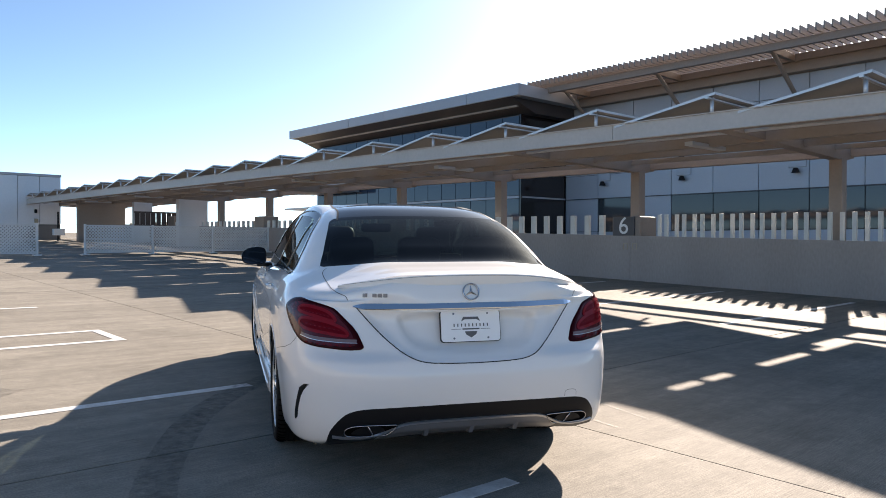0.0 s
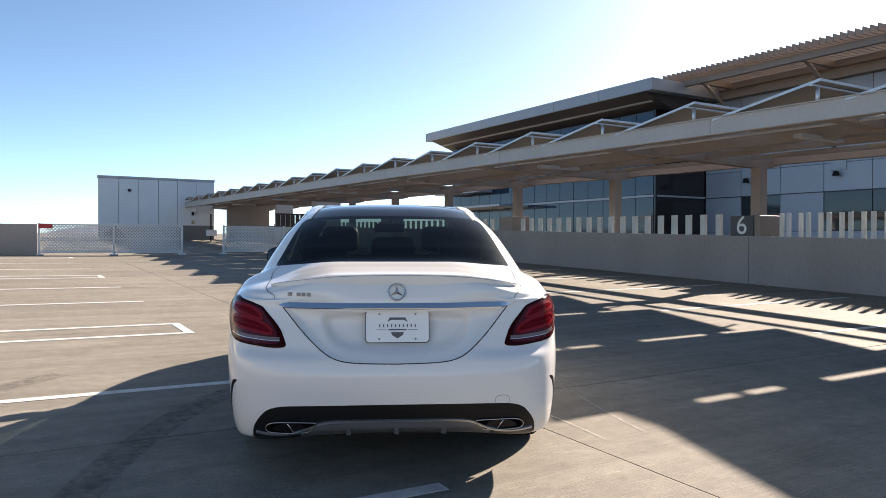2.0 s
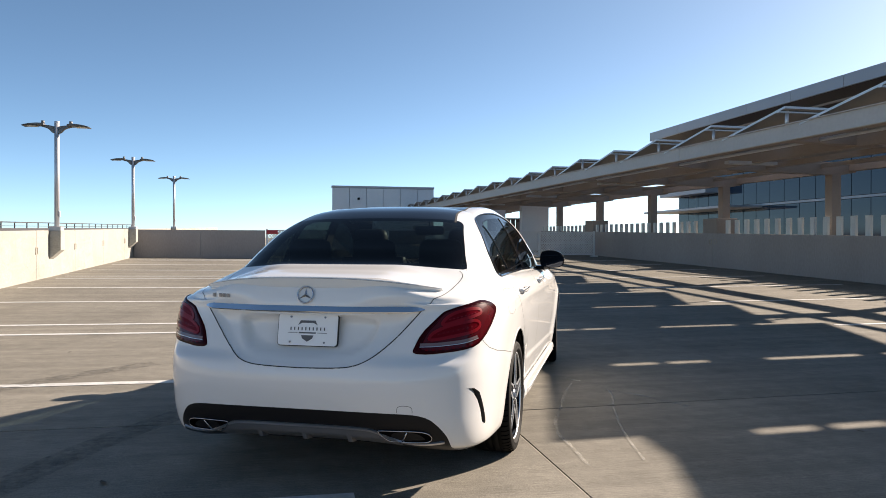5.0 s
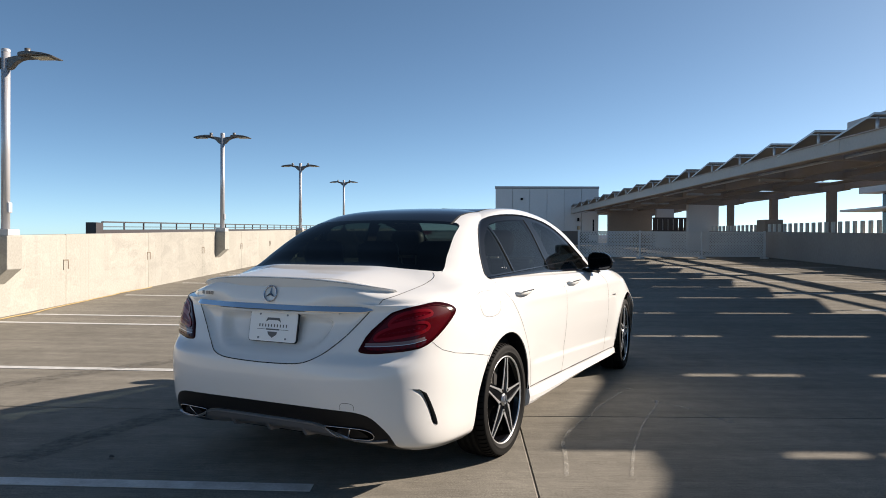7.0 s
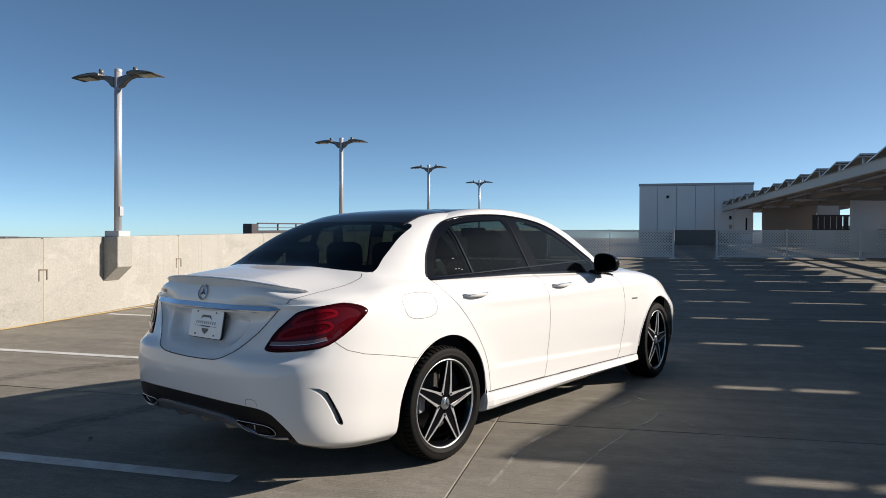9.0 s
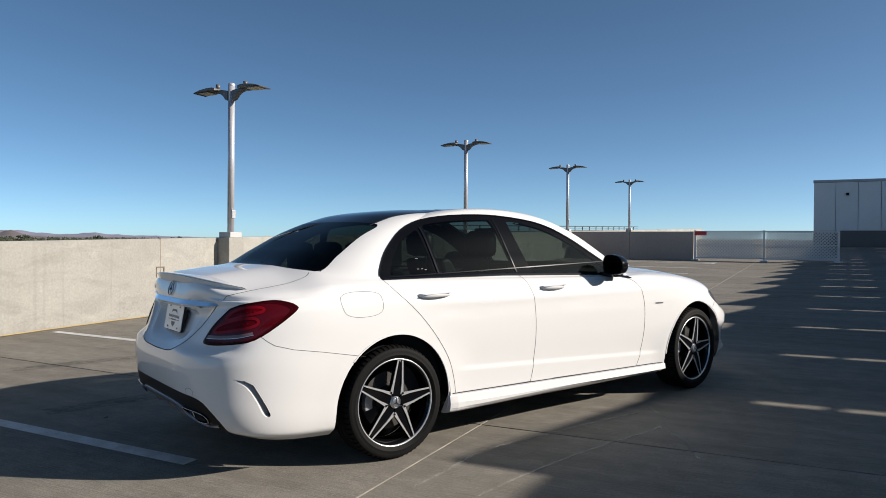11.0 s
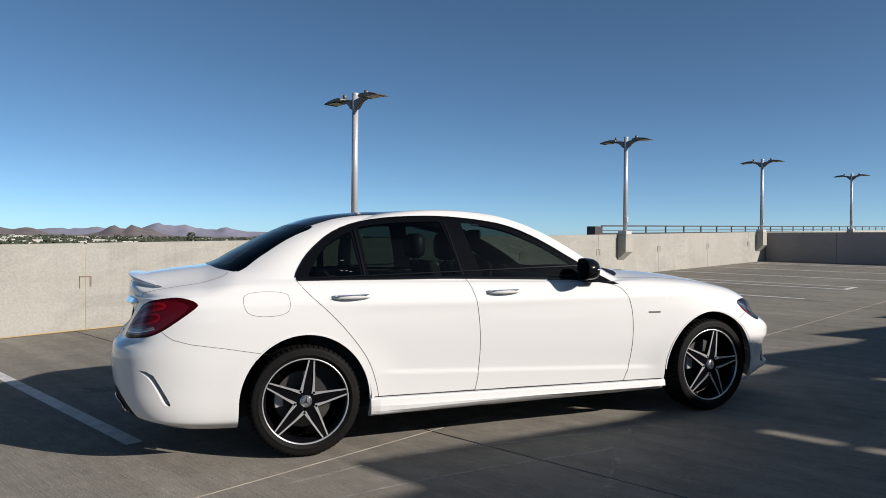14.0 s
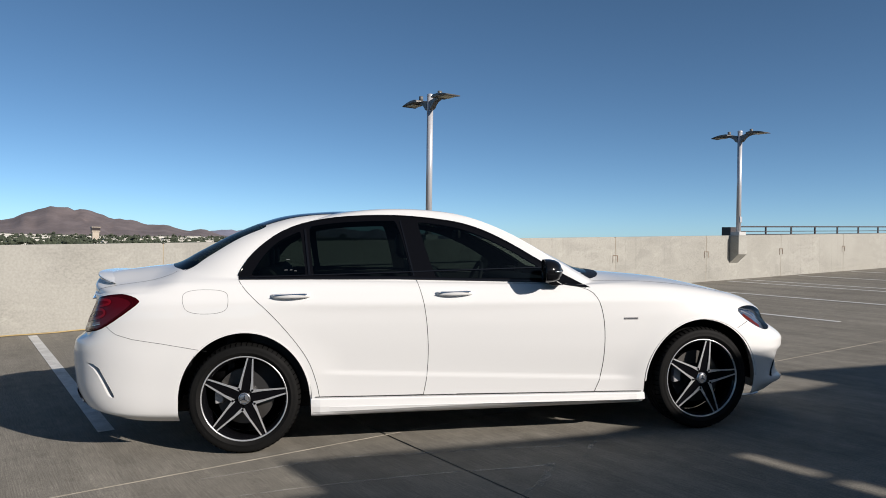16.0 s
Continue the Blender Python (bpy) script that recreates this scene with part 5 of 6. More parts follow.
# ---- wheels ----
M_slot = plain("slot_black", (0.0008, 0.0008, 0.0008), 0.95, Specular_IOR_Level=0.0)
M_caliper = material("caliper_paint", (0.42, 0.42, 0.43), 0.4, 0.3, scale=40, amount=0.3)


def wheel(x, y, s):
    """Five double-spoke alloy wheel; s: the side to which it faces."""
    w = new("wheel")
    w.parent = car
    foot = car.matrix_basis @ Vector((x, y, 0.0))
    z = deck_z(foot.x, foot.y) - foot.z + (0.3265 if x > 1 else 0.3225)
    w.matrix_basis = Matrix.Translation((x, y, z)) @ pose(0, 0, 0, 0, 0, 5.0 if x > 1 else 0.0) @ Matrix.Diagonal((1, s, 1, 1)) @ pose(0, 0, 0, 0, 11.5 if x > 1 else 9.0, 0)
    T = [(0.246, -0.20), (0.262, -0.215), (0.300, -0.212), (0.318, -0.195), (0.322, -0.170), (0.323, -0.150), (0.317, -0.149), (0.317, -0.141), (0.3235, -0.140), (0.3235, -0.112), (0.317, -0.111), (0.317, -0.103), (0.3235, -0.102), (0.3235, -0.074), (0.317, -0.073), (0.317, -0.065), (0.323, -0.064), (0.322, -0.040), (0.3185, -0.022), (0.308, -0.005), (0.305, -0.001), (0.302, -0.001), (0.300, 0.0), (0.288, 0.0025), (0.275, 0.001), (0.272, 0.0030), (0.268, 0.0025), (0.262, -0.006), (0.252, -0.008), (0.246, -0.016)]
    part("tyre", lathe(T, 96), M_tyre, w, "black low-profile tyre", smooth=True)
    # tread slots round the shoulder
    q = [(0.3245, -0.050), (0.3215, -0.0215), (0.3110, -0.0065), (0.3060, -0.012), (0.3060, -0.050)]
    slot = part("tread_slot", extrude_poly([(yy, -r) for r, yy in q], "x", -0.0022, 0.0022), M_slot, w)
    for k in range(1, 64):
        again = new("tread_slot", slot.data)
        again.parent = w
        again.matrix_basis = Matrix.Rotation(2 * math.pi * k / 64, 4, "Y")
    part("rim_barrel", lathe([(0.247, -0.20), (0.235, -0.195), (0.222, -0.15), (0.222, -0.05), (0.232, -0.022), (0.240, -0.016)], 72), M_gloss, w, "gloss black rim barrel", smooth=True)
    part("rim_lip", lathe([(0.2405, -0.020), (0.2412, -0.012), (0.2450, -0.008), (0.2490, -0.009), (0.250, -0.016)], 96), M_alu, w, "machined silver rim lip", smooth=True)
    part("brake_disc", lathe([(0.06, -0.115), (0.06, -0.10), (0.165, -0.10), (0.165, -0.13), (0.06, -0.13)], 48), M_brake, w, "grey brake disc")
    part("hub_back", lathe([(0.001, -0.07), (0.075, -0.07), (0.085, -0.10), (0.222, -0.165), (0.222, -0.18), (0.001, -0.18)], 48), M_black, w, smooth=True)
    pts = [(math.cos(a) * r, math.sin(a) * r) for r, aa in ((0.175, (2.75, 3.0, 3.25, 3.5)), (0.125, (3.5, 3.25, 3.0, 2.75))) for a in aa]
    part("brake_caliper", extrude_poly([(p[0], p[1]) for p in pts], "y", -0.10, -0.058, bevel=0.006), M_caliper, w, "silver brake caliper")
    for k in range(5):
        a0 = math.radians(90 + 72 * k)
        R = Matrix.Rotation(-(a0 - math.pi / 2), 4, "Y")
        # dark spoke body
        def pol(r, d):
            return (r * math.sin(math.radians(d)), r * math.cos(math.radians(d)))
        outline = [pol(0.056, -36), pol(0.116, -14.2), pol(0.2365, -4.0), pol(0.2365, 4.0), pol(0.116, 14.2), pol(0.056, 36), (0, 0.02)]
        bm = extrude_poly(outline, "y", -0.055, -0.0165, bevel=0.003)
        bm.transform(R)
        part("spoke", bm, M_gloss, w, "gloss black spoke with machined edges")
        for sg in (-1, 1):
            a, b, c = pol(0.060, sg * 36), pol(0.116, sg * 15.0), pol(0.238, sg * 3.6)
            bm = bmesh.new()
            wd = (0.0095, 0.0056, 0.0040)
            rows = []
            pts = [Vector(a), Vector(b), Vector(c)]
            for i, p in enumerate(pts):
                t = (pts[min(i + 1, 2)] - pts[max(i - 1, 0)]).normalized()
                n = Vector((t.y, -t.x)) * wd[i]
                yy = (-0.012, -0.010, -0.012)[i]
                rows.append([bm.verts.new((p.x + n.x * 1.03, yy - 0.004, p.y + n.y * 1.03)), bm.verts.new((p.x + n.x, yy, p.y + n.y)), bm.verts.new((p.x - n.x, yy, p.y - n.y)), bm.verts.new((p.x - n.x * 1.03, yy - 0.004, p.y - n.y * 1.03))])
            for A, B in zip(rows, rows[1:]):
                for q in range(3):
                    bm.faces.new((A[q], A[q + 1], B[q + 1], B[q]))
            bm.faces.new(rows[0])
            bm.faces.new(rows[-1])
            bmesh.ops.recalc_face_normals(bm, faces=bm.faces[:])
            bm.transform(R)
            part("spoke_edge", bm, M_alu, w, "machined silver spoke edge")
        bx, bz = pol(0.066, 36)
        bm = tube([(bx, -0.045, bz), (bx, -0.009, bz)], 0.0065, 12)
        bm.transform(R)
        part("bolt_seat", bm, M_gloss, w)
    part("hub_cap", lathe([(0.001, -0.008), (0.022, -0.009), (0.034, -0.013), (0.038, -0.024), (0.040, -0.05)], 32), M_satin, w, "silver hub cap", smooth=True)
    part("hub_ring", lathe([(0.026, -0.009), (0.028, -0.006), (0.031, -0.010)], 32), M_chrome, w, smooth=True)
    for k in range(3):
        a = math.radians(90 + 120 * k)
        bm = extrude_poly([(-0.004, 0.0), (0.004, 0.0), (0.0008, 0.026), (-0.0008, 0.026)], "y", -0.012, -0.005)
        bm.transform(Matrix.Rotation(-(a - math.pi / 2), 4, "Y"))
        part("cap_bar", bm, M_chrome, w)
    return w


for wx in (0.012, 2.854):
    for s in (1, -1):
        wheel(wx, s * (0.876 if wx > 1 else 0.884), s)
        # liner behind the wheel
        bm = bmesh.new()
        rows = []
        for a in np.linspace(-0.03, math.pi + 0.03, 28):
            rows.append([bm.verts.new((wx + 0.388 * math.cos(a), s * yy, 0.292 + 0.412 * math.sin(a))) for yy in (0.875 - 0.45 * max(0.0, wx + 0.388 * math.cos(a) - 3.0) - 0.25 * max(0.0, -0.25 - wx - 0.388 * math.cos(a)), 0.56)])
        for A, B in zip(rows, rows[1:]):
            bm.faces.new((A[0], B[0], B[1], A[1]))
        inner = [r[1] for r in rows]
        bm.faces.new(inner)
        part("wheel_liner", bm, M_black, car, "black wheel arch liner")
        arc = [(wx - (0.004 if wx > 1 else -0.002) + (0.384 if wx > 1 else 0.379) * math.cos(a), 0.2915 + 0.4035 * math.sin(a)) for a in np.linspace(0.05, math.pi - (0.75 if wx < 1 else 0.05), 40)]
        part("arch_lip", ribbon(arc, "side", s, width=0.010, height=0.003), M_paint, car)

# underbody
part("underbody", box(-0.72, 3.15, -0.66, 0.66, 0.20, 0.30), M_black, car, "dark underbody")
part("exhaust_box", box(-0.85, -0.40, -0.55, 0.55, 0.24, 0.40), M_black, car)

# side skirts
for s in (1, -1):
    bm = bmesh.new()
    rows = []
    for x in np.linspace(0.395, 2.46, 40):
        e = min(1.0, (x - 0.39) / 0.03, (2.465 - x) / 0.03)
        ztop = 0.2915 - 0.0235 * (x - 0.4)
        lo = 0.007 * max(0.0, x - 0.4)
        step = 0.007 * min(1.0, max(0.0, (x - 0.50) / 0.12), max(0.0, (2.36 - x) / 0.10))
        zs = ztop - 0.048 + 0.004 * (x - 0.4)
        prof = [(0.855, ztop), (0.870 + 0.008 * e, ztop - 0.003), (0.876 + 0.008 * e, ztop - 0.010), (0.880 + 0.010 * e, zs), (0.880 + 0.010 * e + step, zs - 0.003), (0.876 + 0.011 * e + step, 0.210 + lo), (0.870 + 0.008 * e, 0.194 + lo), (0.857 + 0.008 * e, 0.184 + lo), (0.835, 0.176), (0.78, 0.170)]
        rows.append([bm.verts.new((x, s * p[0], p[1])) for p in prof])
    for A, B in zip(rows, rows[1:]):
        for k in range(len(A) - 1):
            bm.faces.new((A[k], A[k + 1], B[k + 1], B[k]))
    bm.faces.new(rows[0])
    bm.faces.new(rows[-1])
    bmesh.ops.recalc_face_normals(bm, faces=bm.faces[:])
    part("side_skirt", bm, M_paint, car, "white side skirt with a raised lower step")
    part("skirt_gap", ribbon([(0.42, 0.2965), (2.44, 0.2490)], "side", s, width=0.0055, lift=0.004), M_gap, car)

# ---- lamps of the car ----
M_facet = plain("red_facet", (0.20, 0.006, 0.010), 0.12, 0.0, 0.5)
M_tail_mid = plain("deep_red_field", (0.125, 0.002, 0.006), 0.15, 0.0, 0.0, IOR=1.14)
def drape(poly, s, rings):
    """An outline laid over the body's corner in narrowing rings, each (scale, lift)."""
    c = (sum(p[0] for p in poly) / len(poly), sum(p[1] for p in poly) / len(poly))
    bm = bmesh.new()
    rows = []
    for f, up in rings:
        row = []
        for p in poly:
            q, n = on_body(c[0] + (p[0] - c[0]) * f, c[1] + (p[1] - c[1]) * f, "corner", s)
            row.append(bm.verts.new(q + n * up))
        rows.append(row)
    m = len(poly)
    for A, B in zip(rows, rows[1:]):
        for k in range(m):
            bm.faces.new((A[k], A[(k + 1) % m], B[(k + 1) % m], B[k]))
    bmesh.ops.recalc_face_normals(bm, faces=bm.faces[:])
    return bm


UPPER = rounded([(-0.165, 0.822), (-0.13, 0.860), (-0.07, 0.884), (0.00, 0.893), (0.045, 0.889), (0.055, 0.872), (0.01, 0.860), (-0.06, 0.848), (-0.13, 0.826)], 2)
LOWER = rounded([(-0.235, 0.757), (-0.20, 0.794), (-0.12, 0.822), (-0.03, 0.838), (0.020, 0.838), (0.035, 0.812), (-0.01, 0.790), (-0.10, 0.774), (-0.19, 0.759)], 2)
for s, tag in ((1, CY > 0), (-1, CY < 0)):
    tl = part("tail_light", drape(TAIL, s, ((0.90, 0.0050), (0.6, 0.0052), (0.3, 0.0054), (0.02, 0.0054))), M_tail, car, "wide red tail light with smoked border", smooth=True)
    part("lens_border", drape(TAIL, s, ((1.0, -0.003), (1.0, 0.0022), (0.985, 0.0040), (0.93, 0.0050), (0.86, 0.0050))), M_tail_dark, tl, "smoked lens border", smooth=True)
    for loop, lab in ((UPPER, "upper"), (LOWER, "lower")):
        part("light_field", drape(loop, s, ((1.0, 0.0062), (0.6, 0.0064), (0.25, 0.0064), (0.02, 0.0064))), M_tail_mid, tl, "deep red ribbed lamp field", smooth=True)
        part("light_guide", ribbon(loop, "corner", s, width=0.015, lift=0.0074, closed=True), M_tail_hot, tl, "bright red %s light guide loop" % lab, smooth=True)
        lo, hi = loop[0], loop[len(loop) // 2]
        for k in range(8):
            f = 0.16 + 0.09 * k
            u, w = lo[0] + (hi[0] - lo[0]) * f, lo[1] + (hi[1] - lo[1]) * f
            part("light_facet", ribbon([(u - 0.004, w + 0.004), (u + 0.004, w + 0.006)], "corner", s, width=0.005, height=0.0078, step=0.004), M_facet, tl, "small bright red facet")
    part("reversing_lens", ribbon(rounded([(-0.268, 0.735), (-0.19, 0.736), (-0.08, 0.745), (0.005, 0.762)], 2, False), "corner", s, width=0.017, lift=0.0068), M_tail_clear, tl, "greyish clear reversing lens", smooth=True)
    part("lens_line", ribbon(rounded([(-0.272, 0.727), (-0.19, 0.728), (-0.08, 0.737), (0.010, 0.756)], 2, False), "corner", s, width=0.003, lift=0.0074), M_satin, tl, "thin bright line under the reversing lens", smooth=True)
    for k in range(8):
        u = -0.245 + 0.030 * k
        part("light_facet", ribbon([(u - 0.006, 0.7135 + 0.014 * (k / 7) ** 2), (u + 0.006, 0.714 + 0.014 * (k / 7) ** 2)], "corner", s, width=0.006, lift=0.0070, step=0.004), M_tail_mid, tl)
    part("headlight_reflector", ribbon([(3.165, 0.703), (3.205, 0.679), (3.255, 0.646), (3.295, 0.624)], "side", s, width=0.026, lift=-0.005), M_side_reflector, car, "dark amber-red headlight side reflector")
    part("headlight_bar", ribbon([(3.160, 0.730), (3.225, 0.706), (3.29, 0.668), (3.33, 0.632)], "side", s, width=0.010, lift=-0.005), M_satin, car, "bright silver light strip")
    part("headlight_bar", ribbon([(3.19, 0.746), (3.29, 0.730), (3.36, 0.69)], "side", s, width=0.008, lift=-0.005), M_gloss, car, "black upper lamp strip")
    part("panel_gap", ribbon([(3.092, 0.627), (3.184, 0.662)], "side", s, width=0.003), M_gap, car)
    part("front_intake", ribbon([(3.435, 0.385), (3.405, 0.350), (3.385, 0.320), (3.374, 0.290)], "side", s, width=0.022, lift=0.0015), M_gloss, car, "black intake slit in the bumper")

M_tip = plain("dark_chrome", (0.42, 0.42, 0.44), 0.12, 1.0)

M_hole = plain("pipe_black", (0.003, 0.003, 0.003), 0.9, 0.0, 0.0, IOR=1.05)
# ---- boot lid fittings ----
LIDP = next(o for o in car.children if o.name == "boot_lid")
bm = bmesh.new()
rows = []
for k in range(45):
    y = -0.572 + 1.144 * k / 44
    sd = 1 if y >= 0 else -1
    e = min(1.0, (0.574 - abs(y)) / 0.05 + 0.15)
    row = []
    q, _ = on_body(abs(y), 0.922, "rear", sd)
    for dz, out in ((0.016, -0.001), (0.0145, 0.004), (-0.0095, 0.019), (-0.0135, 0.018), (-0.0145, -0.030)):
        row.append(bm.verts.new((q.x - out * e, y, 0.897 + dz * e)))
    rows.append(row)
for A, B in zip(rows, rows[1:]):
    for q in range(4):
        bm.faces.new((A[q], A[q + 1], B[q + 1], B[q]))
bmesh.ops.recalc_face_normals(bm, faces=bm.faces[:])
part("chrome_strip", bm, M_chrome, LIDP, "chrome strip across the boot lid")
part("strip_lip", ribbon([(-0.40 + 0.80 * k / 30, 0.880) for k in range(31)], "rear", 1, width=0.012, height=0.016), M_paint, LIDP)

p0, n0 = on_body(0.0, 0.962, "rear")
up = Vector((0, 0, 1))
upn = (up - n0 * up.dot(n0)).normalized()
rt = Vector((0, 1, 0))
ringpts = [p0 + n0 * 0.006 + (rt * math.cos(a) + upn * math.sin(a)) * 0.0395 for a in [2 * math.pi * k / 40 for k in range(40)]]
part("emblem_ring", tube(ringpts, 0.0040, 8, closed=True), M_tip, LIDP, "round chrome emblem", smooth=True)
for k in range(3):
    a = math.radians(90 + 120 * k)
    d = rt * math.cos(a) + upn * math.sin(a)
    e = rt * -math.sin(a) + upn * math.cos(a)
    bm = bmesh.new()
    c = p0 + n0 * 0.004
    v = [bm.verts.new(q) for q in (c + e * 0.007, c - e * 0.007, c + d * 0.037, c + n0 * 0.006)]
    for f in ((0, 1, 3), (1, 2, 3), (2, 0, 3), (0, 2, 1)):
        bm.faces.new([v[i] for i in f])
    part("emblem_bar", bm, M_tip, LIDP)

M_badge = plain("badge_grey", (0.17, 0.18, 0.20), 0.35, 0.5)
# model badge: plain chrome blocks
for y0, wdt in ((0.516, 0.021), (0.473, 0.019), (0.448, 0.019), (0.423, 0.019)):
    part("badge_block", ribbon([(y0 - wdt / 2, 0.950), (y0 + wdt / 2, 0.950)], "rear", 1, width=0.020, height=0.004, step=0.004), M_badge, LIDP, "small chrome badge block")

# lip spoiler
bm = bmesh.new()
rows = []
for k in range(81):
    y = -0.626 + 1.252 * k / 80
    t = abs(y) / 0.66
    sd = 1 if y >= 0 else -1
    e = min(1.0, (0.626 - abs(y)) / 0.15 + 0.04)
    xe, ze = -0.962 + 0.214 * t ** 3.4, 1.050 - 0.070 * t ** 2.8
    run = 0.085 * (0.35 + 0.65 * e)
    q, _ = on_body(xe + run, abs(y), "plan", sd)
    r, _ = on_body(xe + 0.4 * run, abs(y), "plan", sd)
    rows.append([bm.verts.new(p) for p in ((xe + 0.022, y, ze - 0.046 * e - 0.012), (xe + 0.007 * e, y, ze - 0.022 * e - 0.003), (xe, y, ze - 0.005 * e), (xe + 0.002, y, ze), (xe + 0.4 * run, y, max(r.z + 0.001, ze + 0.4 * (q.z - ze) + 0.002)), (xe + run, y, q.z + 0.0006), (xe + run + 0.004, y, q.z - 0.004))])
for A, B in zip(rows, rows[1:]):
    for q in range(len(A) - 1):
        bm.faces.new((A[q], A[q + 1], B[q + 1], B[q]))
bmesh.ops.recalc_face_normals(bm, faces=bm.faces[:])
sp = part("lip_spoiler", bm, M_paint, LIDP, "white lip spoiler on the boot edge", smooth=True)
sp.data.set_sharp_from_angle(angle=radians(35))
# thin grey line drawn along the rear edge of the lip
edge = [(-0.962 + 0.214 * (abs(y) / 0.66) ** 3.4 - 0.0005, y, 1.050 - 0.070 * (abs(y) / 0.66) ** 2.8 - 0.006 * min(1.0, (0.626 - abs(y)) / 0.15 + 0.04)) for y in np.linspace(-0.61, 0.61, 61)]
part("spoiler_seam", tube(edge, 0.0009, 6), M_badge, LIDP)

# dealer plate: lettering as plain bars
P_M = Matrix.Translation((-0.944, -0.004, 0.794)) @ pose(0, 0, 0, 0, 11, 0)
M_plate = plain("plate_white", (0.78, 0.78, 0.77), 0.35, 0.0, 0.3)
M_ink = plain("plate_ink", (0.09, 0.09, 0.095), 0.5)


def rounded_rect(w, h, r, n=6):
    pts = []
    for cx, cz, a0 in ((w / 2 - r, h / 2 - r, 0), (-w / 2 + r, h / 2 - r, 90), (-w / 2 + r, -h / 2 + r, 180), (w / 2 - r, -h / 2 + r, 270)):
        pts += [(cx + r * math.cos(math.radians(a0 + 90 * k / n)), cz + r * math.sin(math.radians(a0 + 90 * k / n))) for k in range(n + 1)]
    return pts


bm = extrude_poly(rounded_rect(0.305, 0.152, 0.016), "x", -0.004, 0.004)
plate = part("plate", bm, M_plate, car, "white dealer plate with dark marks", matrix=P_M)


part("plate_frame", extrude_poly(rounded_rect(0.312, 0.159, 0.018), "x", -0.0015, 0.010), M_gap, plate, "thin dark plate edge")


def plate_bar(y, z, w, h, mat=M_ink):
    part("plate_mark", box(-0.0056, -0.0046, y - w / 2, y + w / 2, z - h / 2, z + h / 2), mat, plate)


for k in range(10):
    plate_bar(-0.0865 + 0.0192 * k, 0.004, 0.0055, 0.0150)
plate_bar(0, -0.0155, 0.088, 0.0065)
plate_bar(0.076, -0.0155, 0.05, 0.0022)
plate_bar(-0.076, -0.0155, 0.05, 0.0022)
part("plate_mark", extrude_poly([(-0.05, 0.022), (-0.038, 0.044), (0.038, 0.044), (0.05, 0.022), (0.03, 0.032), (-0.03, 0.032)], "x", -0.0056, -0.0046), M_ink, plate)
part("plate_mark", extrude_poly([(-0.032, -0.027), (0.032, -0.027), (0.026, -0.042), (0.0, -0.058), (-0.026, -0.042)], "x", -0.0056, -0.0046), M_ink, plate)
for y in (-0.088, 0.088):
    for z in (-0.06, 0.06):
        part("plate_bolt", tube([(-0.008, y, z), (-0.003, y, z)], 0.005, 10), M_badge, plate)

# ---- rear valance: strip, fins, tail pipes ----
for s in (1, -1):
    part("valance_strip", ribbon(rounded([(0.0, 0.356), (0.29, 0.356), (0.37, 0.346), (0.44, 0.306), (0.52, 0.284), (0.60, 0.282), (0.672, 0.288)], 2, False), "rear", s, width=0.014, height=0.008), M_satin, car, "silver valance strip")
    yc, zc = 0.505, 0.321
    p, n = on_body(yc, zc, "rear", s)
    ex = new("exhaust_tip")
    ex.parent = car
    ex.matrix_basis = Matrix.Translation((p.x - 0.004, s * yc, zc)) @ Matrix.Diagonal((1, s, 1, 1))
    ex["label"] = "twin chrome tail pipe finisher"
    shape = rounded([(-0.130, 0.026), (-0.108, 0.030), (0.06, 0.030), (0.106, 0.018), (0.122, -0.004), (0.112, -0.024), (0.085, -0.030), (-0.062, -0.030), (-0.088, -0.021)], 2)
    dx = lambda y, z: on_body(yc + y, zc + z, "rear", s)[0].x - p.x
    part("pipe_rim", tube([(dx(y, z) - 0.004, y, z) for y, z in shape], 0.0028, 8, closed=True), M_tip, ex, smooth=True)
    bm = bmesh.new()
    vs = [bm.verts.new((dx(y, z) - 0.002, y * 0.97, z * 0.95)) for y, z in shape]
    bm.faces.new(vs)
    part("pipe_inside", bm, M_hole, ex, "black tail pipe inside")
    part("pipe_bar", tube([(dx(0.012, 0.024) - 0.003, 0.012, 0.024), (dx(-0.016, -0.026) - 0.003, -0.016, -0.026)], 0.0035, 8), M_tip, ex, smooth=True)
for y in (-0.23, 0.0, 0.23):
    p, n = on_body(abs(y), 0.318, "rear", 1 if y >= 0 else -1)
    bm = extrude_poly([(p.x + 0.03, 0.352), (p.x - 0.012, 0.338), (p.x + 0.03, 0.272), (p.x + 0.10, 0.262)], "y", y - 0.011, y + 0.011, bevel=0.003)
    part("diffuser_fin", bm, M_valance, car)

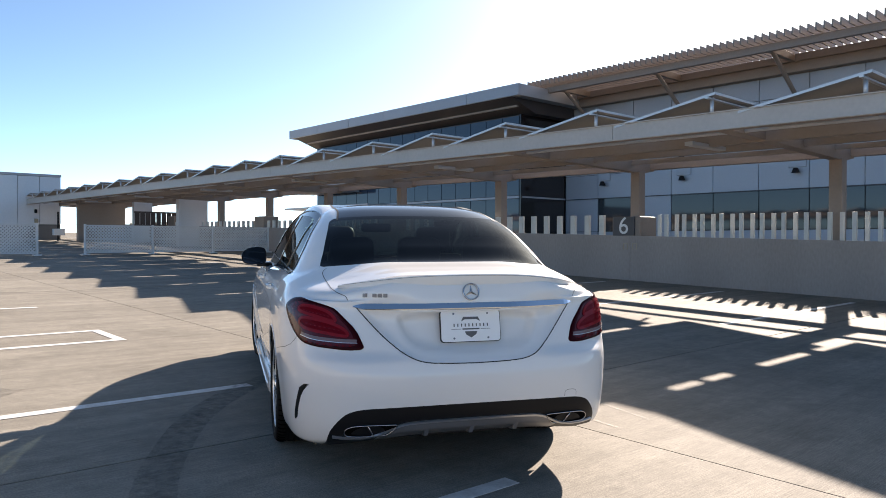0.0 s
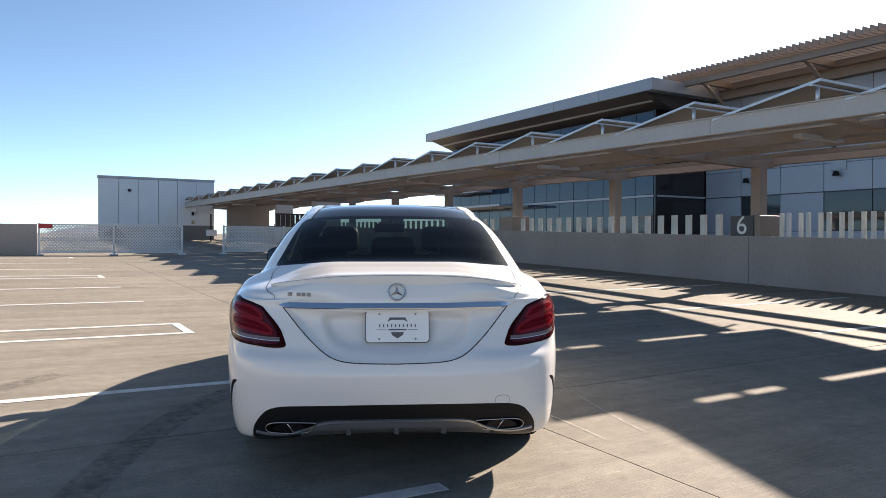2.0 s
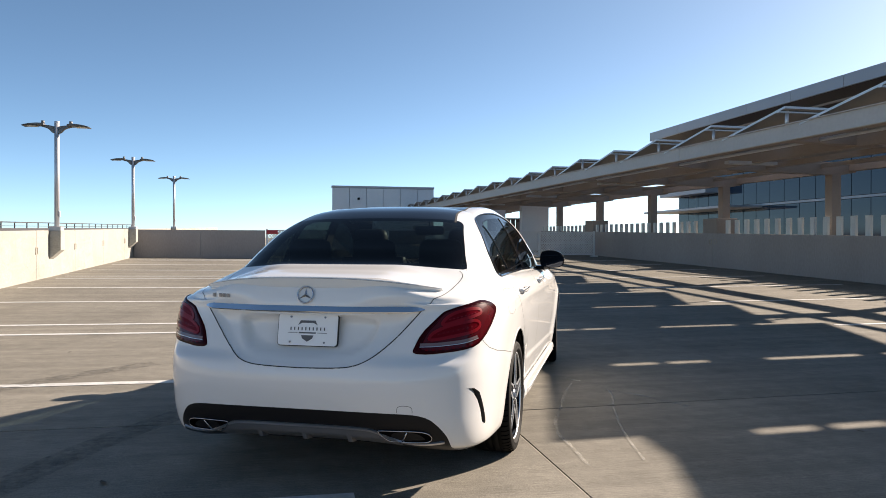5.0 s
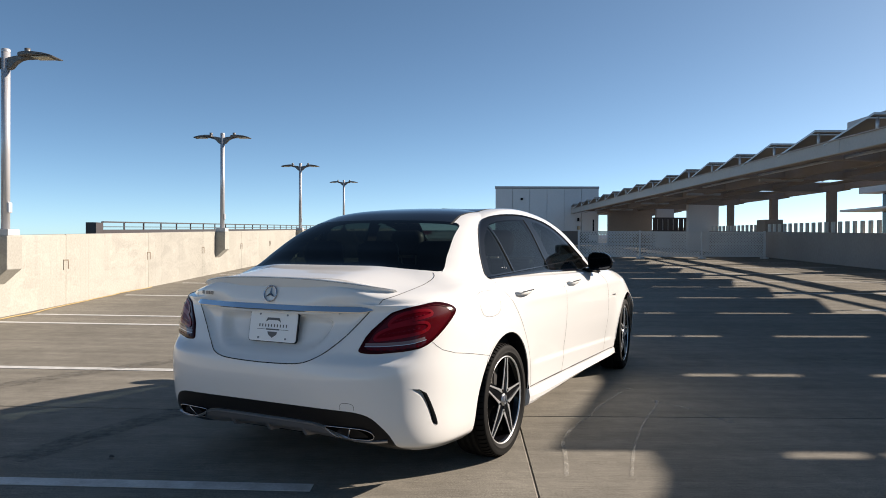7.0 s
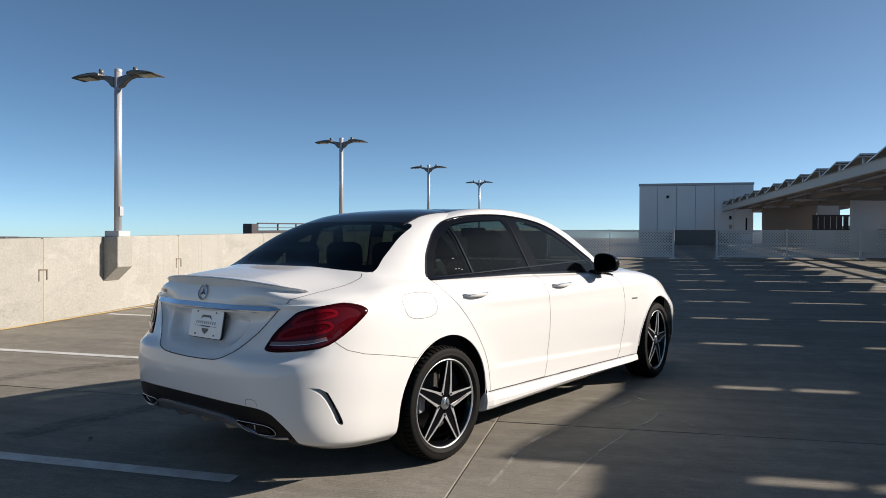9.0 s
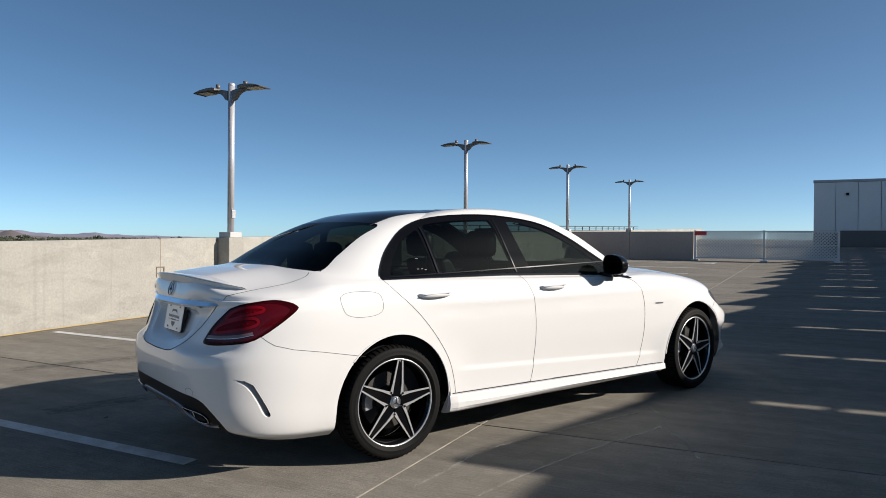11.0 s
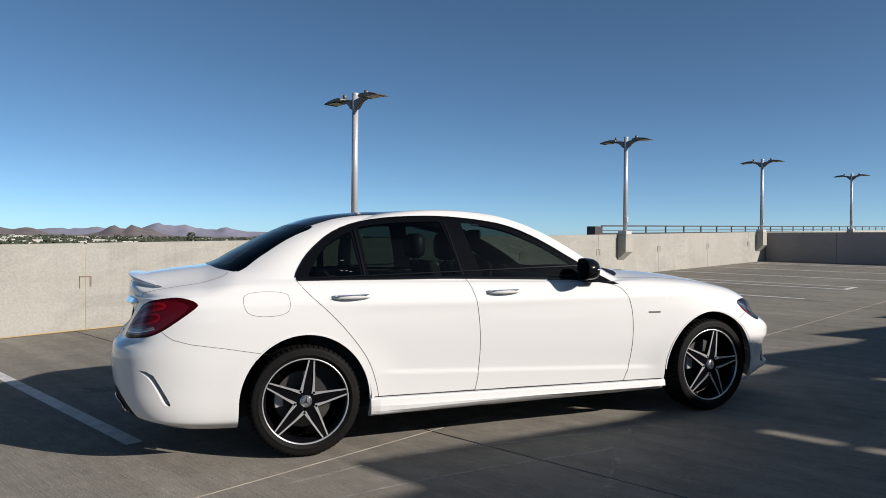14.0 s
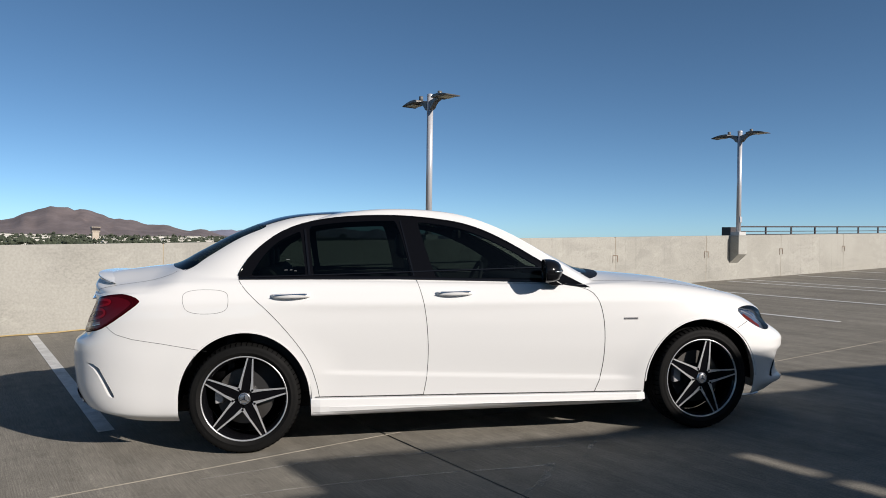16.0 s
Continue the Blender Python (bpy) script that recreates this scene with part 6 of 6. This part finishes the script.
# corner vents: a wedge that deepens towards a black slit
VENT_IN = [(-0.085, 0.533), (-0.060, 0.517), (-0.032, 0.499), (-0.005, 0.464), (0.021, 0.410), (0.042, 0.347), (0.061, 0.332)]
VENT_OUT = [(-0.085, 0.535), (-0.032, 0.527), (0.008, 0.503), (0.035, 0.449), (0.056, 0.402), (0.076, 0.345), (0.074, 0.334)]
for s in (1, -1):
    bw, bs = bmesh.new(), bmesh.new()
    A = rounded(VENT_IN, 2, False)
    B = rounded(VENT_OUT, 2, False)
    rw, rs = [], []
    for k, (a, b) in enumerate(zip(A, B)):
        t = k / (len(A) - 1)
        pi, ni = on_body(*a, "corner", s)
        po, no = on_body(*b, "corner", s)
        depth = 0.040 * min(1.0, t / 0.28) * min(1.0, (1 - t) / 0.06 + 0.15)
        slit = 0.13 * min(1.0, max(0.0, (t - 0.22) / 0.2))
        pm = pi.lerp(po, 1 - slit * 0.9) - no * depth * 0.75
        deep = po - no * (depth * 1.5 + 0.001)
        pe = on_body(a[0] - 0.008, a[1] - 0.002, "corner", s)
        rw.append([bw.verts.new(pe[0] - pe[1] * 0.003), bw.verts.new(pi - ni * 0.0004), bw.verts.new(pi.lerp(pm, 0.5) - no * depth * 0.05), bw.verts.new(pm)])
        rs.append([bs.verts.new(pm), bs.verts.new(deep), bs.verts.new(po + no * 0.0006)])
    for bmx, rows in ((bw, rw), (bs, rs)):
        for P0, P1 in zip(rows, rows[1:]):
            for q in range(len(P0) - 1):
                bmx.faces.new((P0[q], P0[q + 1], P1[q + 1], P1[q]))
        bmesh.ops.recalc_face_normals(bmx, faces=bmx.faces[:])
    part("vent_blade", bw, M_paint, car, smooth=True)
    part("corner_vent", bs, M_gap, car, "black slit of the bumper vent")

# ---- door handles, mirrors, badge ----
M_mirror = plain("dimming_mirror", (0.045, 0.05, 0.06), 0.04, 1.0)
M_shell = plain("mirror_black", (0.006, 0.006, 0.007), 0.12, 0.0, 0.0, Specular_IOR_Level=0.25)
for s in (1, -1):
    for nm, x0, x1, z in (("rear_door", 0.177, 0.404, 0.900), ("front_door", 1.149, 1.372, 0.893)):
        rows = []
        bm = bmesh.new()
        for k in range(17):
            t = k / 16
            x = x0 + (x1 - x0) * t
            p, n = on_body(x, z, "side", s)
            o = 0.004 + 0.030 * math.sin(math.pi * min(1, max(0, t))) ** 0.45
            h = 0.009 + 0.006 * math.sin(math.pi * t) ** 0.5
            ring = []
            for a in range(10):
                an = 2 * math.pi * a / 10
                ring.append(bm.verts.new(p + Vector((0, s * (o + 0.0075 * math.cos(an)), h * math.sin(an)))))
            rows.append(ring)
        for A, B in zip(rows, rows[1:]):
            for q in range(10):
                bm.faces.new((A[q], A[(q + 1) % 10], B[(q + 1) % 10], B[q]))
        bm.faces.new(rows[0][::-1])
        bm.faces.new(rows[-1])
        bmesh.ops.recalc_face_normals(bm, faces=bm.faces[:])
        part("handle", bm, M_paint, DOORS[nm, s], "white door handle with chrome insert", smooth=True)
        part("handle_cup", ribbon([(x0 + 0.035, z - 0.004), (x1 - 0.03, z - 0.004)], "side", s, width=0.034, lift=0.0012), M_satin, DOORS[nm, s])
        part("handle_trim", ribbon([(x0 + 0.02, z - 0.008), (x1 - 0.02, z - 0.008)], "side", s, width=0.006, lift=0.040), M_chrome, DOORS[nm, s], "chrome insert")
    # mirror
    mir = new("door_mirror")
    mir.parent = car
    mir.matrix_basis = pose(1.835, s * 0.925, 1.012)
    mir["label"] = "gloss black door mirror"
    edge = rounded([(-0.098, -0.020), (-0.092, 0.050), (-0.040, 0.066), (0.045, 0.060), (0.098, 0.030), (0.106, -0.020), (0.085, -0.056), (-0.020, -0.064), (-0.085, -0.056)], 2)
    bm = bmesh.new()
    rows = []
    for x, f in ((-0.026, 0.90), (-0.036, 0.93), (-0.038, 0.98), (-0.028, 1.0), (0.010, 0.99), (0.045, 0.92), (0.075, 0.76), (0.095, 0.50), (0.103, 0.05)):
        rows.append([bm.verts.new((x * 0.82 - 0.012 * y / 0.1, s * (y * f - 0.010 * (1 - f)), z * f * 1.14 + 0.004)) for y, z in edge])
    for A, B in zip(rows, rows[1:]):
        for k in range(len(edge)):
            bm.faces.new((A[k], A[(k + 1) % len(edge)], B[(k + 1) % len(edge)], B[k]))
    bm.faces.new(rows[-1])
    bmesh.ops.recalc_face_normals(bm, faces=bm.faces[:])
    part("mirror_housing", bm, M_shell, mir, smooth=True)
    bm = bmesh.new()
    bm.faces.new([bm.verts.new((-0.0255 - 0.012 * y / 0.1, s * y * 0.915, z * 1.04 + 0.004)) for y, z in edge])
    part("mirror_glass", bm, M_mirror, mir, "dark mirror glass")
    part("mirror_signal", tube([(0.012, s * 0.1025, 0.004), (0.035, s * 0.093, 0.004), (0.058, s * 0.070, 0.004), (0.076, s * 0.020, 0.004)], 0.0045, 8), M_satin, mir, "silver indicator strip", smooth=True)
    bm = extrude_poly([(0.04, -0.045), (0.10, -0.085), (0.02, -0.085), (-0.02, -0.05)], "y", *sorted((-s * 0.13, -s * 0.02)), bevel=0.004)
    part("mirror_arm", bm, M_shell, mir)
    part("wing_badge", ribbon([(2.325, 0.711), (2.415, 0.709)], "side", s, width=0.014, height=0.003), M_satin, car, "small silver wing badge")
    part("wing_badge_bar", ribbon([(2.345, 0.7105), (2.408, 0.7095)], "side", s, width=0.004, lift=0.0045), M_badge, car)

M_sticker = plain("sticker_white", (0.12, 0.125, 0.13), 0.6)
# small white stickers on a quarter window
for x0, w, z in ((0.265, 0.02, 1.108), (0.255, 0.018, 1.046), (0.285, 0.014, 1.046), (0.310, 0.016, 1.040)):
    part("window_sticker", ribbon([(x0 - w / 2, z), (x0 + w / 2, z)], "side", -1, width=0.004, lift=0.001), M_sticker, car, "small white window sticker")

# ---- scuttle, front grille and intakes ----
for s in (1, -1):
    part("scuttle", ribbon(rounded([(2.325, 0.0), (2.31, 0.30), (2.235, 0.58), (2.14, 0.70)], 2, False), "plan", s, width=0.075, lift=0.003), M_black, car, "black scuttle panel")
    part("splitter", ribbon([(3.10, 0.185), (3.30, 0.180)], "side", s, width=0.02, height=0.010), M_satin, car)

# ---- cabin ----
CX = lambda x0, x1, y0, y1, z0, z1, b: box(x0, x1, y0, y1, z0, z1, bevel=b)
part("cabin_floor", CX(-0.10, 2.10, -0.76, 0.76, 0.31, 0.36, 0.01), M_inner, car)
for s in (1, -1):
    part("door_card", box(0.05, 2.10, *sorted((s * 0.76, s * 0.79)), 0.33, 0.94), M_inner, car)
part("parcel_shelf", CX(-0.42, 0.16, -0.60, 0.60, 0.98, 1.03, 0.02), M_inner, car)
part("bulkhead", CX(-0.10, -0.05, -0.74, 0.74, 0.3, 0.99, 0.01), M_inner, car)
part("dashboard", extrude_poly(rounded([(1.74, 0.60), (1.71, 0.90), (1.82, 0.965), (2.16, 0.93), (2.12, 0.40), (1.78, 0.40)], 2), "y", -0.74, 0.74), M_inner, car)


def seat(x, y, rear=False):
    st = new("rear_seat" if rear else "front_seat")
    st.parent = car
    st.matrix_basis = pose(x, y, 0.36)
    st["label"] = "black leather seat"
    w = 0.30 if rear else 0.25
    part("cushion", CX(-0.05, 0.50, -w, w, 0.08, 0.26, 0.05), M_seat, st)
    bm = extrude_poly(rounded([(-0.02, 0.18), (-0.22, 0.66), (-0.20, 0.70), (-0.10, 0.70), (0.10, 0.22)], 2), "y", -w, w, bevel=0.02)
    part("backrest", bm, M_seat, st, smooth=False)
    hz = 0.72 if not rear else 0.66
    bm = CX(-0.30, -0.18, -0.135, 0.135, hz, hz + 0.19, 0.05)
    part("headrest", bm, M_seat, st, smooth=True)
    for d in (-0.06, 0.06):
        part("headrest_post", tube([(-0.22, d, 0.62), (-0.23, d, hz + 0.05)], 0.007, 8), M_satin, st)


seat(1.30, 0.37)
seat(1.30, -0.37)
for y in (-0.42, 0.0, 0.42):
    seat(0.30, y, True)
sw = [(1.60 + 0.06 * math.sin(a), 0.37 + 0.185 * math.cos(a), 0.86 + 0.175 * math.sin(a)) for a in [2 * math.pi * k / 32 for k in range(32)]]
part("steering_wheel", tube(sw, 0.016, 8, closed=True), M_inner, car, smooth=True)
part("inside_mirror", CX(1.40, 1.43, -0.12, 0.12, 1.22, 1.29, 0.02), M_inner, car)

# ---- marks on the deck ----
def film_material(name, color, cover, scale, stretch=(1, 1, 1)):
    """A broken film on the concrete: tyre rubber or scraped dust."""
    m = bpy.data.materials.new(name)
    m.use_nodes = True
    N, L = m.node_tree.nodes, m.node_tree.links
    b = N["Principled BSDF"]
    b.inputs["Base Color"].default_value, b.inputs["Roughness"].default_value = (*color, 1), 0.85
    geo, mp, nz, rg = N.new("ShaderNodeNewGeometry"), N.new("ShaderNodeMapping"), N.new("ShaderNodeTexNoise"), N.new("ShaderNodeMapRange")
    mp.inputs["Scale"].default_value = stretch
    nz.inputs["Scale"].default_value, nz.inputs["Detail"].default_value = scale, 5
    rg.inputs[1].default_value, rg.inputs[2].default_value, rg.inputs[3].default_value, rg.inputs[4].default_value = 0.35, 0.7, 0.0, cover
    L.new(geo.outputs["Position"], mp.inputs["Vector"])
    L.new(mp.outputs[0], nz.inputs["Vector"])
    L.new(nz.outputs[0], rg.inputs[0])
    L.new(rg.outputs[0], b.inputs["Alpha"])
    return m


M_skid = film_material("tyre_mark", (0.06, 0.058, 0.055), 0.40, 18)
M_scrape = film_material("scrape_dust", (0.50, 0.48, 0.43), 0.55, 9)


def film(name, path, width, mat, label, z=0.005):
    pts = rounded(path, 3, False)
    bm = bmesh.new()
    rows = []
    for i, p in enumerate(pts):
        a, b = Vector(pts[max(i - 1, 0)]), Vector(pts[min(i + 1, len(pts) - 1)])
        t = (b - a).normalized()
        n = Vector((-t.y, t.x)) * width / 2
        rows.append([bm.verts.new((p[0] + s * n.x, p[1] + s * n.y, deck_z(p[0] + s * n.x, p[1] + s * n.y) + z)) for s in (-1, 1)])
    for A, B in zip(rows, rows[1:]):
        bm.faces.new((A[0], A[1], B[1], B[0]))
    bmesh.ops.recalc_face_normals(bm, faces=bm.faces[:])
    ob = part(name, bm, mat)
    return tagged(ob, label, "floor mark", kind="structure")


film("scrape_mark", [(4.05, 2.7), (4.1, 3.05), (4.11, 3.36), (4.21, 3.64), (4.38, 3.95), (4.53, 4.29), (4.75, 4.68)], 0.024, M_scrape, "thin pale scrape arc on the concrete")
film("scrape_mark", [(4.40, 2.75), (4.48, 3.08), (4.58, 3.43), (4.77, 3.94), (4.93, 4.27), (4.95, 4.41)], 0.018, M_scrape, "thin pale scrape arc on the concrete")
film("scrape_mark", [(4.93, 4.40), (5.02, 4.30), (5.17, 4.11), (5.30, 3.80)], 0.05, M_scrape, "thin pale scrape arc on the concrete")
film("scrape_mark", [(4.78, 4.90), (4.84, 4.78), (4.98, 4.61)], 0.03, M_scrape, "thin pale scrape arc on the concrete")
film("tyre_mark", [(1.05, 2.8), (1.28, 3.38), (1.45, 3.72), (1.6, 3.96), (1.87, 4.39), (2.18, 4.77), (2.6, 5.15), (3.3, 5.6)], 0.21, M_skid, "faint dark tyre mark curving over the concrete")
film("tyre_mark", [(-0.6, 3.6), (-0.3, 4.3), (0.1, 4.9), (0.6, 5.5), (1.3, 6.1)], 0.20, M_skid, "faint dark tyre mark curving over the concrete")
M_leaf = plain("dry_leaf", (0.06, 0.045, 0.03), 0.8)
for x, y, r in ((1.56, 2.89, 0.035), (6.03, 2.99, 0.03), (7.2, 6.1, 0.03), (0.4, 6.8, 0.025)):
    bm = bmesh.new()
    vs = [bm.verts.new((r * c, 0.5 * r * s_, 0.004 + 0.006 * abs(c))) for c, s_ in ((-1, 0), (-0.4, -0.8), (0.5, -0.6), (1, 0), (0.5, 0.7), (-0.4, 0.9))]
    bm.faces.new(vs)
    ob = part("leaf", bm, M_leaf, matrix=pose(x, y, deck_z(x, y) + 0.002, 0, 0, random.uniform(0, 180)))
    tagged(ob, "small dry dark leaf on the concrete", "leaf", "leaves")
